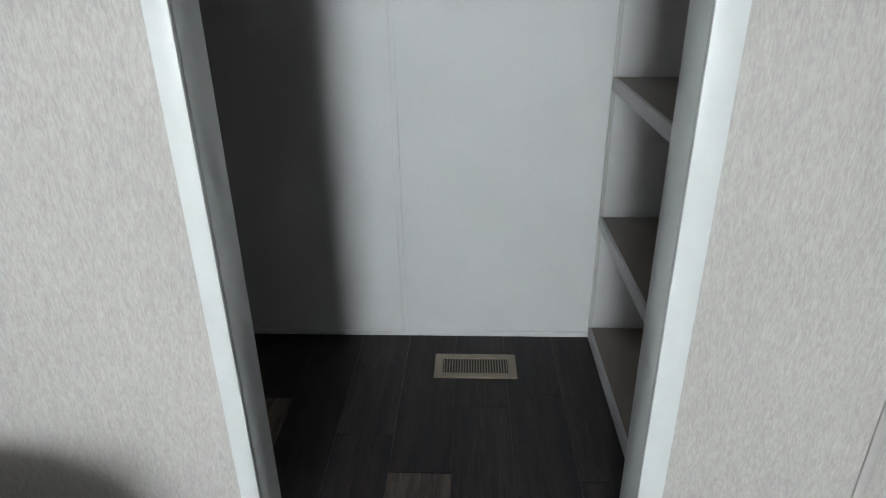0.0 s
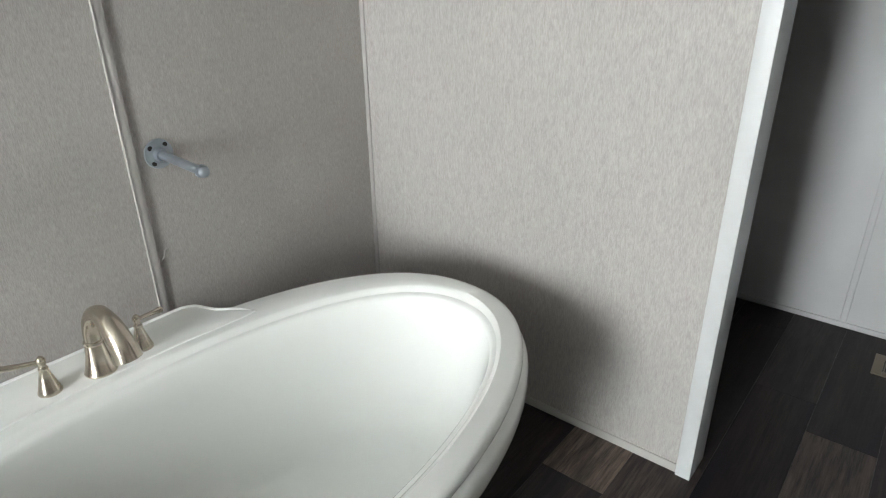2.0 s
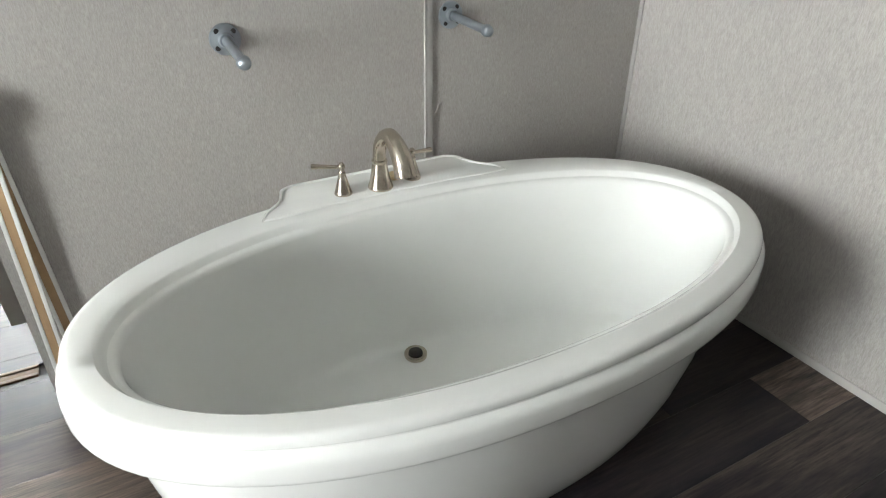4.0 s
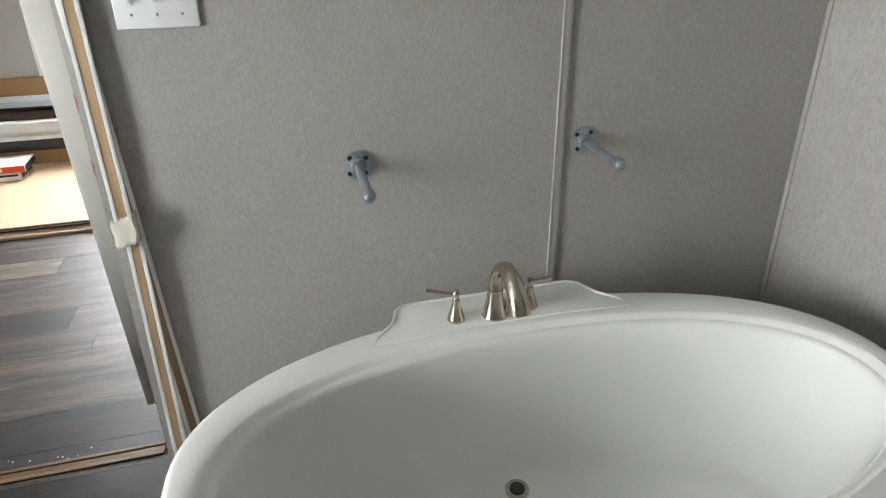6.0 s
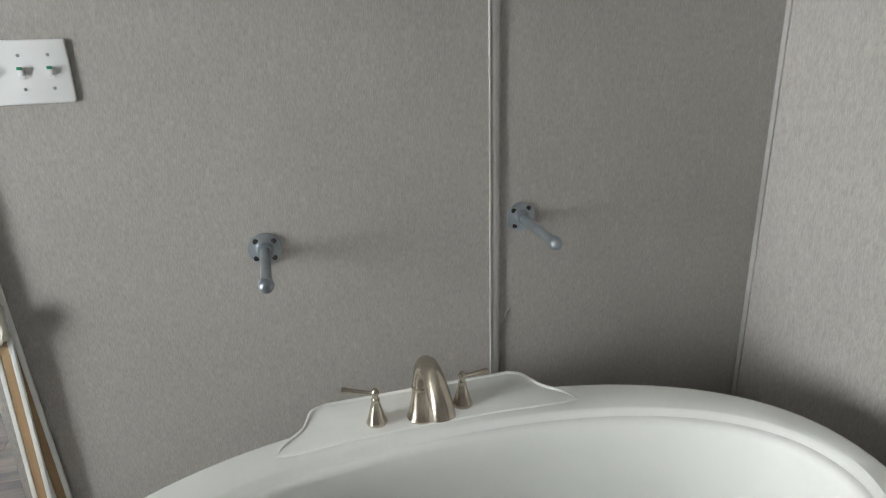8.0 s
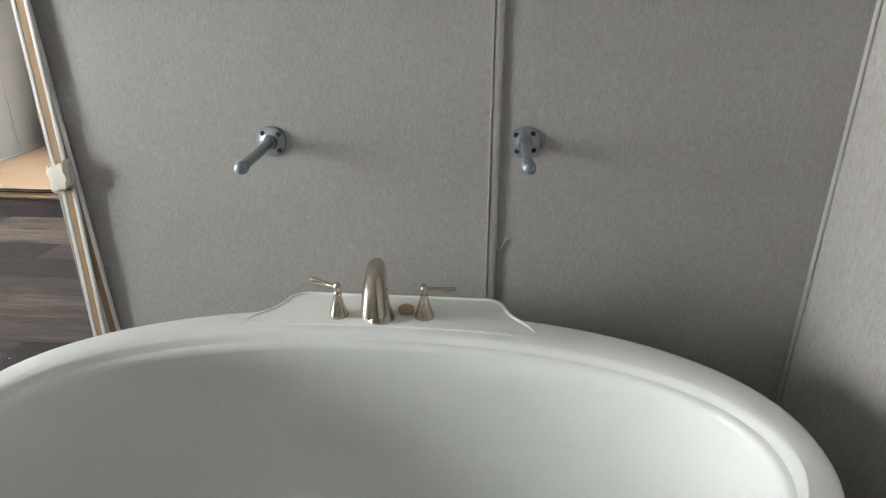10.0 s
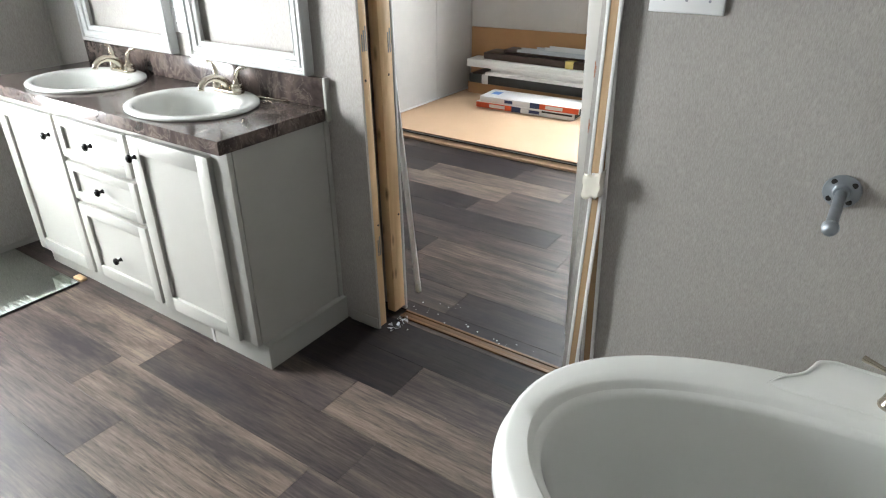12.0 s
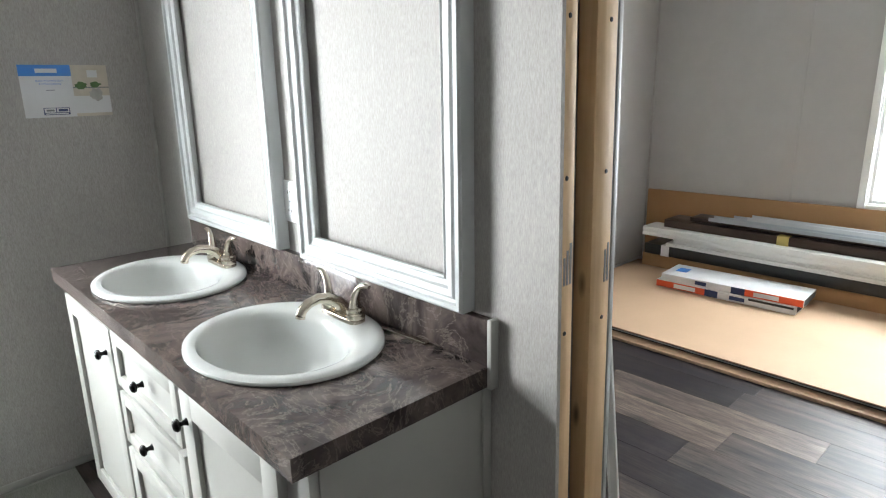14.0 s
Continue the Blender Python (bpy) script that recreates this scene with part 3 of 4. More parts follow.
# ---- bathtub ----
def bathtub():
    cx, cy, a, b, p = -0.719, 0.277, 0.424, 0.772, 2.16
    tub = thing("bathtub", "white oval freestanding bathtub with a faucet deck", "bathtub", place=(cx, cy, 0))

    def off(d, z):
        return oval(0, 0, z, a + d, b + d, p)

    rim = [off(-0.060, 0.429), off(-0.006, 0.429), off(0.005, 0.4305), off(0.0105, 0.435), off(0.0120, 0.442), off(0.0120, 0.470), off(0.0108, 0.479), off(0.0070, 0.4855), off(0.0010, 0.4895), off(-0.0040, 0.4925), off(-0.0045, 0.4955),
           off(-0.0020, 0.4985), off(-0.0010, 0.503), off(-0.0012, 0.510), off(-0.0035, 0.5160), off(-0.0085, 0.5195), off(-0.016, 0.521), off(-0.052, 0.520)]
    inner = [(0.345, 0.717, 0.5185), (0.339, 0.711, 0.515), (0.334, 0.706, 0.508), (0.329, 0.701, 0.503), (0.321, 0.693, 0.5005), (0.316, 0.687, 0.496), (0.313, 0.683, 0.486), (0.309, 0.674, 0.43), (0.302, 0.656, 0.31),
             (0.290, 0.638, 0.20), (0.281, 0.624, 0.120), (0.273, 0.613, 0.088), (0.262, 0.598, 0.070), (0.243, 0.576, 0.0605), (0.200, 0.524, 0.056), (0.10, 0.28, 0.051), (0.02, 0.05, 0.049)]
    basin = [oval(0.025 - (0.03 if z < 0.25 else 0.03 * (0.48 - z) / 0.23 if z < 0.48 else 0), 0, z, aa, bb, p) for aa, bb, z in inner]
    part("rim", loft(rim + basin[:4]), TUB, tub)
    part("basin", loft(basin[3:], False, True), TUB, tub)
    part("skirt", loft([oval(0, 0, 0.432, a - 0.040, b - 0.040, p), oval(0, 0, 0.36, a - 0.050, b - 0.052, p), oval(0, 0, 0.22, a - 0.068, b - 0.076, p), oval(0, 0, 0.10, a - 0.092, b - 0.104, p), oval(0, 0, 0.03, a - 0.114, b - 0.126, p), oval(0, 0, 0.0, a - 0.126, b - 0.138, p)], False, True), TUB, tub)

    def corner(points, n=8):
        """A smooth line through control points."""
        out = []
        ext = [points[0]] + points + [points[-1]]
        for i in range(1, len(ext) - 2):
            p0, p1, p2, p3 = (Vector(q) for q in ext[i - 1:i + 3])
            for k in range(n):
                t = k / n
                out.append(tuple(0.5 * (2 * p1 + (p2 - p0) * t + (2 * p0 - 5 * p1 + 4 * p2 - p3) * t * t + (3 * p1 - p0 - 3 * p2 + p3) * t ** 3)))
        return out + [points[-1]]

    edge = corner([(-1.042, -0.070), (-1.078, -0.050), (-1.118, -0.012), (-1.150, 0.002), (-1.183, 0.014), (-1.199, 0.044)]) + corner([(-1.199, 0.488), (-1.183, 0.516), (-1.150, 0.530), (-1.118, 0.545), (-1.078, 0.580), (-1.042, 0.600)])
    inside = [(-1.040, 0.56), (-1.052, 0.42), (-1.056, 0.26), (-1.052, 0.10), (-1.040, -0.03)]
    deck = prism([(x - cx, y - cy) for x, y in edge + inside], 0.486, 0.5228, 0.0035)
    part("faucet_deck", deck, TUB, tub)
    line = [(x - cx, y - cy) for x, y in edge]
    part("deck_bead", tube([(x, y, 0.5222 - 0.006 * max(0.0, 1.0 - min(i, len(line) - 1 - i) / 9.0)) for i, (x, y) in enumerate(line)], [0.0048] * len(line), 10), TUB, tub)
    drain = part("drain", lathe([(0.010, 0.0), (0.016, 0.002), (0.018, 0.006), (0.030, 0.0085), (0.032, 0.004), (0.031, -0.01)], (-0.940 - cx, 0.264 - cy, 0.060), None, 32), NICKEL, tub, "chrome drain ring")
    part("drain_hole", lathe([(0.019, 0.0), (0.019, 0.0095), (0.012, 0.010), (0.004, 0.012)], (-0.940 - cx, 0.264 - cy, 0.0605), None, 24), DARK, drain, "dark drain hole")
    tub.scale.z = 0.974
    return tub


bathtub()
DECK = 0.5090


def tub_faucet():
    x, y = -1.088, 0.244
    ob = thing("tub_faucet", "brushed nickel arched faucet standing on the tub deck", "faucet", place=(x, y, DECK))
    part("base", lathe([(0.032, 0), (0.033, 0.004), (0.030, 0.010), (0.023, 0.040), (0.0185, 0.068), (0.020, 0.070), (0.020, 0.075), (0.0175, 0.077)]), NICKEL, ob)
    pts, rad = [], []
    for i in range(25):
        t = i / 24
        ang = math.pi * (1 - t * 0.90)
        pts.append((0.066 + 0.066 * math.cos(ang), 0.012 * t, 0.088 + 0.068 * math.sin(ang) if t < 0.5 else 0.088 + 0.068 * math.sin(ang) - 0.032 * (t - 0.5) * 2))
        rad.append(0.0165 + 0.002 * t + (0.009 * max(0, t - 0.45) / 0.55))
    pts = [(0, 0, 0.07), (0, 0, 0.08)] + pts
    rad = [0.0165, 0.0165] + rad
    part("spout", tube(pts, rad, 20), NICKEL, ob)
    return ob


def tub_handle(x, y, angle, tilt):
    ob = thing("faucet_handle", "brushed nickel lever handle on the tub deck", "faucet handle", group="tub faucet handles", place=(x, y, DECK))
    part("bell", lathe([(0.0225, 0), (0.023, 0.003), (0.021, 0.008), (0.013, 0.036), (0.009, 0.052), (0.0095, 0.054), (0.0095, 0.057), (0.0075, 0.059), (0.0065, 0.066), (0.0088, 0.071), (0.0085, 0.077), (0.004, 0.083)]), NICKEL, ob)
    d = Vector((math.cos(angle), math.sin(angle), tilt)).normalized()
    p = Vector((0, 0, 0.071))
    part("lever", tube([p, p + d * 0.03, p + d * 0.066, p + d * 0.067, p + d * 0.074], [0.0048, 0.0052, 0.0066, 0.0074, 0.0072], 12), NICKEL, ob)
    return ob


tub_faucet()
tub_handle(-1.096, 0.146, radians(243), 0.02)
tub_handle(-1.104, 0.343, radians(112), -0.18)
plug = thing("drain_plug", "tan round plug lying on the tub deck", "plug", lathe([(0.016, 0), (0.0185, 0.004), (0.0185, 0.011), (0.015, 0.0145), (0.009, 0.0135), (0.004, 0.015)], (-1.124, 0.298, DECK)), PLUG)


# ---- pipe hooks on the wall ----
def pipe_hook(y, z, roll, tip):
    hook = thing("pipe_hook", "galvanised iron pipe peg on a round flange", "hook", group="pipe pegs over the tub", place=(WEST, y, z))
    to_x = Matrix.Rotation(radians(90), 4, "Y")
    part("flange", lathe([(0.036, 0), (0.037, 0.002), (0.036, 0.006), (0.024, 0.008), (0.018, 0.011), (0.0165, 0.020), (0.0155, 0.022)], (0, 0, 0), to_x), GALV, hook)
    # raised dark discs stand for the shade in four open screw holes
    for k in range(4):
        t = radians(roll + 90 * k)
        part("screw", lathe([(0.0062, 0), (0.0062, 0.0015), (0.003, 0.0022)], (0.0064, 0.027 * math.cos(t), 0.027 * math.sin(t)), to_x, 12), DARK, hook, "dark disc painted as an open screw hole")
    d = Vector(tip)
    part("pipe", tube([(0.018, 0, 0), tuple(d * 0.5), tuple(d)], [0.0112] * 3, 16), GALV, hook, "dull zinc-grey pipe")
    cap = d.to_track_quat("Z", "Y").to_matrix().to_4x4()
    part("cap", lathe([(0.0125, 0), (0.0155, 0.001), (0.016, 0.006), (0.0145, 0.007), (0.0148, 0.013), (0.012, 0.020), (0.006, 0.0235)], tuple(d * 0.93), cap, 18), GALV, hook, "rounded zinc cap")
    return hook


pipe_hook(-0.044, 0.864, 42, (0.196, -0.003, -0.014))
pipe_hook(0.561, 0.874, 50, (0.196, 0.001, -0.010))


# ---- switch plate and outlets ----
def switch_plate():
    y0, y1, z0, z1 = -0.511, -0.349, 1.197, 1.311
    ob = thing("switch_plate", "white three-gang switch plate with green-tipped toggles", "switch", place=(WEST, y0, z0))
    w, h = y1 - y0, z1 - z0
    part("plate", box((0, 0, 0), (0.006, w, h), 0.003, 3), PLASTIC, ob)
    for k in range(3):
        y = w * (0.2 + 0.3 * k)
        part("slot", box((0.0055, y - 0.0052, h / 2 - 0.012), (0.0068, y + 0.0052, h / 2 + 0.012), 0.0004, 1), PLASTIC, ob)
        t = part("toggle", box((0.004, y - 0.0042, h / 2 - 0.006), (0.0135, y + 0.0042, h / 2 + 0.009), 0.002), PLASTIC, ob)
        part("tip", box((0.0115, y - 0.0044, h / 2 + 0.0045), (0.0150, y + 0.0044, h / 2 + 0.0102), 0.001), GREEN, t, "green painted tip")
        for s in (-0.03, 0.03):
            part("screw", lathe([(0.0032, 0), (0.003, 0.001), (0.0015, 0.0015)], (0.0055, y, h / 2 + s), Matrix.Rotation(radians(90), 4, "Y"), 12), GALV, ob)
    return ob


def outlet(m):
    """A duplex outlet that faces x of the pose m."""
    ob = thing("outlet", "white duplex wall outlet", "outlet", group="wall outlets")
    ob.matrix_world = m
    part("plate", box((0, -0.035, -0.057), (0.005, 0.035, 0.057), 0.0025, 3), PLASTIC, ob)
    for s in (-1, 1):
        face = part("socket", box((0.0045, -0.016, s * 0.025 - 0.014), (0.0068, 0.016, s * 0.025 + 0.014), 0.002), PLASTIC, ob)
        for y in (-0.006, 0.006):
            part("slot", box((0.0064, y - 0.0012, s * 0.025 - 0.004), (0.0071, y + 0.0012, s * 0.025 + 0.005)), DARK, face, "dark slot")
    part("screw", lathe([(0.003, 0), (0.0015, 0.0012)], (0.0048, 0, 0), Matrix.Rotation(radians(90), 4, "Y"), 10), GALV, ob)
    return ob


switch_plate()
outlet(pose(WEST, -2.267, 1.067))
outlet(pose(-3.43, BED_S, 0.32, 0, 0, 90))

# scratch in the panel
thing("panel_tear", "small torn flap of vinyl beside the batten", "tear", tube([(WEST + 0.001, 0.512, 0.600), (WEST + 0.004, 0.520, 0.612), (WEST + 0.002, 0.526, 0.628), (WEST + 0.004, 0.534, 0.633)], [0.0018, 0.0024, 0.0018, 0.0010], 6), STRIP)


# ---- vanity ----
V_N, V_S, V_X = -1.547, -2.960, -0.882
CT = 0.830


def shaker(name, y0, y1, z0, z1, rail, parent, knob_at, label):
    x0, x1 = V_X, V_X + 0.019
    ob = part(name, boxes(((x0, y0, z0), (x1, y0 + rail, z1)), ((x0, y1 - rail, z0), (x1, y1, z1)), ((x0, y0 + rail, z0), (x1, y1 - rail, z0 + rail)), ((x0, y0 + rail, z1 - rail), (x1, y1 - rail, z1)), bevel=0.0012), CABINET, parent, label)
    part("panel", box((x0, y0 + rail - 0.002, z0 + rail - 0.002), (x0 + 0.008, y1 - rail + 0.002, z1 - rail + 0.002)), CABINET, ob)
    ky, kz = knob_at
    part("knob", lathe([(0.009, 0), (0.007, 0.003), (0.005, 0.010), (0.006, 0.014), (0.0135, 0.018), (0.0145, 0.023), (0.011, 0.028), (0.004, 0.030)], (x1, ky, kz), Matrix.Rotation(radians(90), 4, "Y"), 20), BLACK, ob, "small black round knob")
    return ob


def vanity():
    ob = thing("vanity_cabinet", "pale grey shaker vanity cabinet with two doors and three drawers", "cabinet")
    part("carcass", boxes(((WEST + 0.004, V_S + 0.0125, 0.095), (V_X - 0.018, V_N - 0.002, 0.655)), ((WEST + 0.004, V_S, 0.095), (V_X - 0.018, V_S + 0.012, 0.788))), CABINET, ob)
    part("face_frame", boxes(((V_X - 0.018, V_S, 0.095), (V_X, V_S + 0.02, 0.788)), ((V_X - 0.018, -1.62, 0.095), (V_X, V_N, 0.788)), ((V_X - 0.018, V_S + 0.02, 0.735), (V_X, -1.62, 0.788)), ((V_X - 0.018, V_S + 0.02, 0.095), (V_X, -1.62, 0.115)),
                             ((V_X - 0.018, -2.51, 0.115), (V_X, -2.49, 0.735)), ((V_X - 0.018, -2.05, 0.115), (V_X, -2.03, 0.735)), ((V_X - 0.018, -2.49, 0.57), (V_X, -2.05, 0.61)), ((V_X - 0.018, -2.49, 0.40), (V_X, -2.05, 0.44)), bevel=0.001), CABINET, ob)
    part("end_panel", boxes(((WEST + 0.004, V_N - 0.002, 0.0), (-0.9005, -1.517, 0.0945)), ((WEST + 0.004, V_N - 0.002, 0.095), (V_X - 0.0185, V_N + 0.004, 0.788))), CABINET, ob)
    part("toe_kick", boxes(((-0.913, V_S, 0.0), (-0.900, -1.822, 0.095)), ((-0.913, -1.815, 0.0), (-0.900, -1.5165, 0.095)), ((WEST + 0.01, V_S, 0.0), (-0.913, V_S + 0.012, 0.095)), bevel=0.001), CABINET, ob)
    part("toe_joint", box((-0.8998, -1.826, 0.0), (-0.897, -1.811, 0.095), 0.001, 1), WHITE_TRIM, ob, "white joint strip")
    part("scribe", box((WEST, V_N + 0.004, 0.0), (WEST + 0.022, V_N + 0.011, 0.788), 0.002), CABINET, ob)
    shaker("door", -2.950, -2.514, 0.090, 0.752, 0.056, ob, (-2.560, 0.672), "")
    shaker("door", -2.030, -1.618, 0.100, 0.760, 0.056, ob, (-2.003, 0.690), "")
    shaker("drawer", -2.492, -2.052, 0.602, 0.756, 0.034, ob, (-2.272, 0.680), "")
    shaker("drawer", -2.492, -2.052, 0.432, 0.582, 0.034, ob, (-2.272, 0.508), "")
    shaker("drawer", -2.492, -2.052, 0.100, 0.412, 0.046, ob, (-2.272, 0.225), "")
    return ob


SINKS = (-1.938, -2.590)
SINK_X = -1.070


def countertop():
    ob = thing("countertop", "brown-grey marbled laminate countertop with a backsplash", "countertop")
    # slab with two round cut-outs
    bm = bmesh.new()
    x0, x1, y0, y1 = WEST + 0.002, -0.845, -2.985, -1.530
    n = 48
    mid = (SINKS[0] + SINKS[1]) / 2
    for sy, lo, hi in ((SINKS[0], mid, y1), (SINKS[1], y0, mid)):
        rect, hole = [], []
        for i in range(n):
            t = 2 * math.pi * (i + 0.5) / n
            c, s = math.cos(t), math.sin(t)
            hx, hy = (x1 - SINK_X if c > 0 else SINK_X - x0), (hi - sy if s > 0 else sy - lo)
            k = min(hx / abs(c), hy / abs(s))
            rect.append([SINK_X + c * k, sy + s * k])
            hole.append((SINK_X + 0.175 * c, sy + 0.205 * s))
        for cxn in (x0, x1):
            for cyn in (lo, hi):
                j = min(range(n), key=lambda q: (rect[q][0] - cxn) ** 2 + (rect[q][1] - cyn) ** 2)
                rect[j] = [cxn, cyn]
        rt = [bm.verts.new((x, y, CT)) for x, y in rect]
        ht = [bm.verts.new((x, y, CT)) for x, y in hole]
        hb = [bm.verts.new((x, y, CT - 0.03)) for x, y in hole]
        for i in range(n):
            j = (i + 1) % n
            bm.faces.new((rt[i], rt[j], ht[j], ht[i]))
            bm.faces.new((ht[i], ht[j], hb[j], hb[i]))
    bmesh.ops.remove_doubles(bm, verts=bm.verts, dist=0.0005)
    add_box(bm, (x1 - 0.022, y0, CT - 0.042), (x1, y1, CT - 0.0005), 0.0)
    add_box(bm, (x0, y1 - 0.02, CT - 0.042), (x1 - 0.0225, y1, CT - 0.0005), 0.0)
    add_box(bm, (x0, y0, CT - 0.042), (x1 - 0.0225, y0 + 0.02, CT - 0.0005), 0.0)
    bmesh.ops.recalc_face_normals(bm, faces=bm.faces)
    part("slab", bm, LAMINATE, ob)
    part("backsplash", box((WEST, -2.95, CT + 0.0005), (WEST + 0.020, -1.532, CT + 0.097), 0.002), LAMINATE, ob)
    part("end_cap", box((WEST, -1.5295, CT - 0.045), (WEST + 0.022, -1.518, CT + 0.100), 0.002), CABINET, ob, "pale grey end strip")
    return ob


def sink(y, label):
    ob = thing("sink", label, "sink", group="vanity sinks", place=(SINK_X, y, CT))
    rings = [(0.203, 0.236, 0.0005, 0), (0.206, 0.239, 0.004, 0), (0.205, 0.238, 0.009, 0), (0.200, 0.233, 0.0125, 0), (0.190, 0.223, 0.0138, 0), (0.172, 0.206, 0.0125, 0.008), (0.160, 0.196, 0.010, 0.018), (0.152, 0.189, 0.003, 0.024),
             (0.146, 0.183, -0.010, 0.026), (0.137, 0.172, -0.045, 0.026), (0.120, 0.152, -0.085, 0.026), (0.090, 0.115, -0.115, 0.022), (0.050, 0.063, -0.130, 0.018), (0.016, 0.018, -0.134, 0.016)]
    part("bowl", loft([oval(c, 0, z, a, b, 2.0, 64) for a, b, z, c in rings], False, True), PORCELAIN, ob)
    part("drain", lathe([(0.020, 0), (0.021, 0.002), (0.014, 0.004), (0.004, 0.003)], (0.016, 0, -0.1335)), NICKEL, ob, "nickel drain")
    return ob


def basin_faucet(y):
    ob = thing("basin_faucet", "brushed nickel two-handle faucet behind the sink", "faucet", group="vanity faucets", place=(SINK_X - 0.158, y, CT + 0.0135))
    part("base", prism([(0.022 * math.cos(t), 0.050 * math.copysign(1, math.sin(t)) + 0.022 * math.sin(t)) for t in (2 * math.pi * (k + 0.5) / 28 for k in range(28))], -0.002, 0.009, 0.003), NICKEL, ob)
    pts = [(-0.008, 0, 0.006), (0.000, 0, 0.022), (0.016, 0, 0.040), (0.040, 0, 0.053), (0.066, 0, 0.058), (0.090, 0, 0.053), (0.107, 0, 0.041), (0.113, 0, 0.030)]
    part("spout", tube(pts, [0.018, 0.017, 0.0145, 0.0130, 0.0122, 0.0118, 0.0114, 0.0110], 18), NICKEL, ob)
    part("aerator", lathe([(0.0105, 0), (0.0112, 0.001), (0.0112, 0.006)], (0.1135, 0, 0.023), Matrix.Rotation(radians(-12), 4, "Y"), 16), NICKEL, ob)
    for s in (-1, 1):
        y = s * 0.051
        h = part("handle", lathe([(0.0215, 0), (0.022, 0.002), (0.022, 0.011), (0.0205, 0.0125), (0.0205, 0.0145), (0.022, 0.016), (0.0215, 0.022), (0.017, 0.026)], (0, y, 0.008), None, 24), NICKEL, ob)
        part("lever", tube([(0.0, y, 0.026), (0.001, y + s * 0.001, 0.045), (0.001, y + s * 0.005, 0.064), (0.0, y + s * 0.013, 0.080), (-0.002, y + s * 0.026, 0.090), (-0.003, y + s * 0.042, 0.093), (-0.004, y + s * 0.052, 0.092)],
                           [0.0165, 0.0125, 0.0095, 0.0080, 0.0072, 0.0066, 0.0045], 14), NICKEL, h)
    return ob


vanity()
countertop()
for sy in SINKS:
    sink(sy, "white oval drop-in sink set in the countertop")
    basin_faucet(sy - 0.005)
thing("pull_bar", "thin nickel bar lying beside the backsplash", "bar", turned(box((-0.007, -0.07, 0), (0.007, 0.07, 0.007), 0.002), pose(-1.266, -1.765, CT + 0.0004, 0, 0, 4)), NICKEL)


def mirror_frame(y0, y1, z0, z1):
    """A moulded white picture frame on the wall, with no glass yet; the wall panel shows in it."""
    ob = thing("mirror_frame", "white moulded empty mirror frame on the panel wall", "mirror frame", group="frames over the vanity")
    w = 0.064
    prof = [(0.0, 0.0), (0.0, 0.026), (0.005, 0.030), (0.014, 0.030), (0.017, 0.025), (0.023, 0.024), (0.029, 0.027), (0.042, 0.025), (0.046, 0.020), (0.056, 0.018), (0.060, 0.020), (w, 0.018), (w, 0.011), (w - 0.014, 0.011), (w - 0.014, 0.0)]

    def side(p, q, inward):
        # a length of moulding from p to q, mitred at both ends
        p, q, inward = Vector(p), Vector(q), Vector(inward)
        d = (q - p).normalized()
        loops = []
        for end, sgn in ((p, 1), (q, -1)):
            loops.append([end + inward * u + d * u * sgn + Vector((h * 1.3, 0, 0)) for u, h in prof])
        return loft(loops, True, True)

    X = WEST + 0.0005
    c = [(X, y0, z0), (X, y1, z0), (X, y1, z1), (X, y0, z1)]
    for i, inward in enumerate(((0, 0, 1), (0, -1, 0), (0, 0, -1), (0, 1, 0))):
        part("moulding", side(c[i], c[(i + 1) % 4], inward), WHITE_TRIM, ob)
    return ob


mirror_frame(-2.182, -1.582, CT + 0.101, 1.86)
mirror_frame(-2.918, -2.296, CT + 0.101, 1.86)


# ---- south end: mirror on the floor, leaflet ----
def floor_mirror():
    ob = thing("floor_mirror", "large mirror lying face up on the floor, dusty along one edge", "mirror")
    part("glass", box((-0.845, -3.215, 0.004), (0.60, -2.652, 0.009)), MIRROR, ob)
    part("edge", box((-0.845, -2.6515, 0.0015), (0.60, -2.6485, 0.010)), DARK, ob, "dark mirror edge")
    return ob


floor_mirror()
thing("wood_block", "small raw wooden shim by the vanity foot", "block", box((-0.885, -2.715, 0.0), (-0.855, -2.655, 0.012), 0.002), LUMBER)


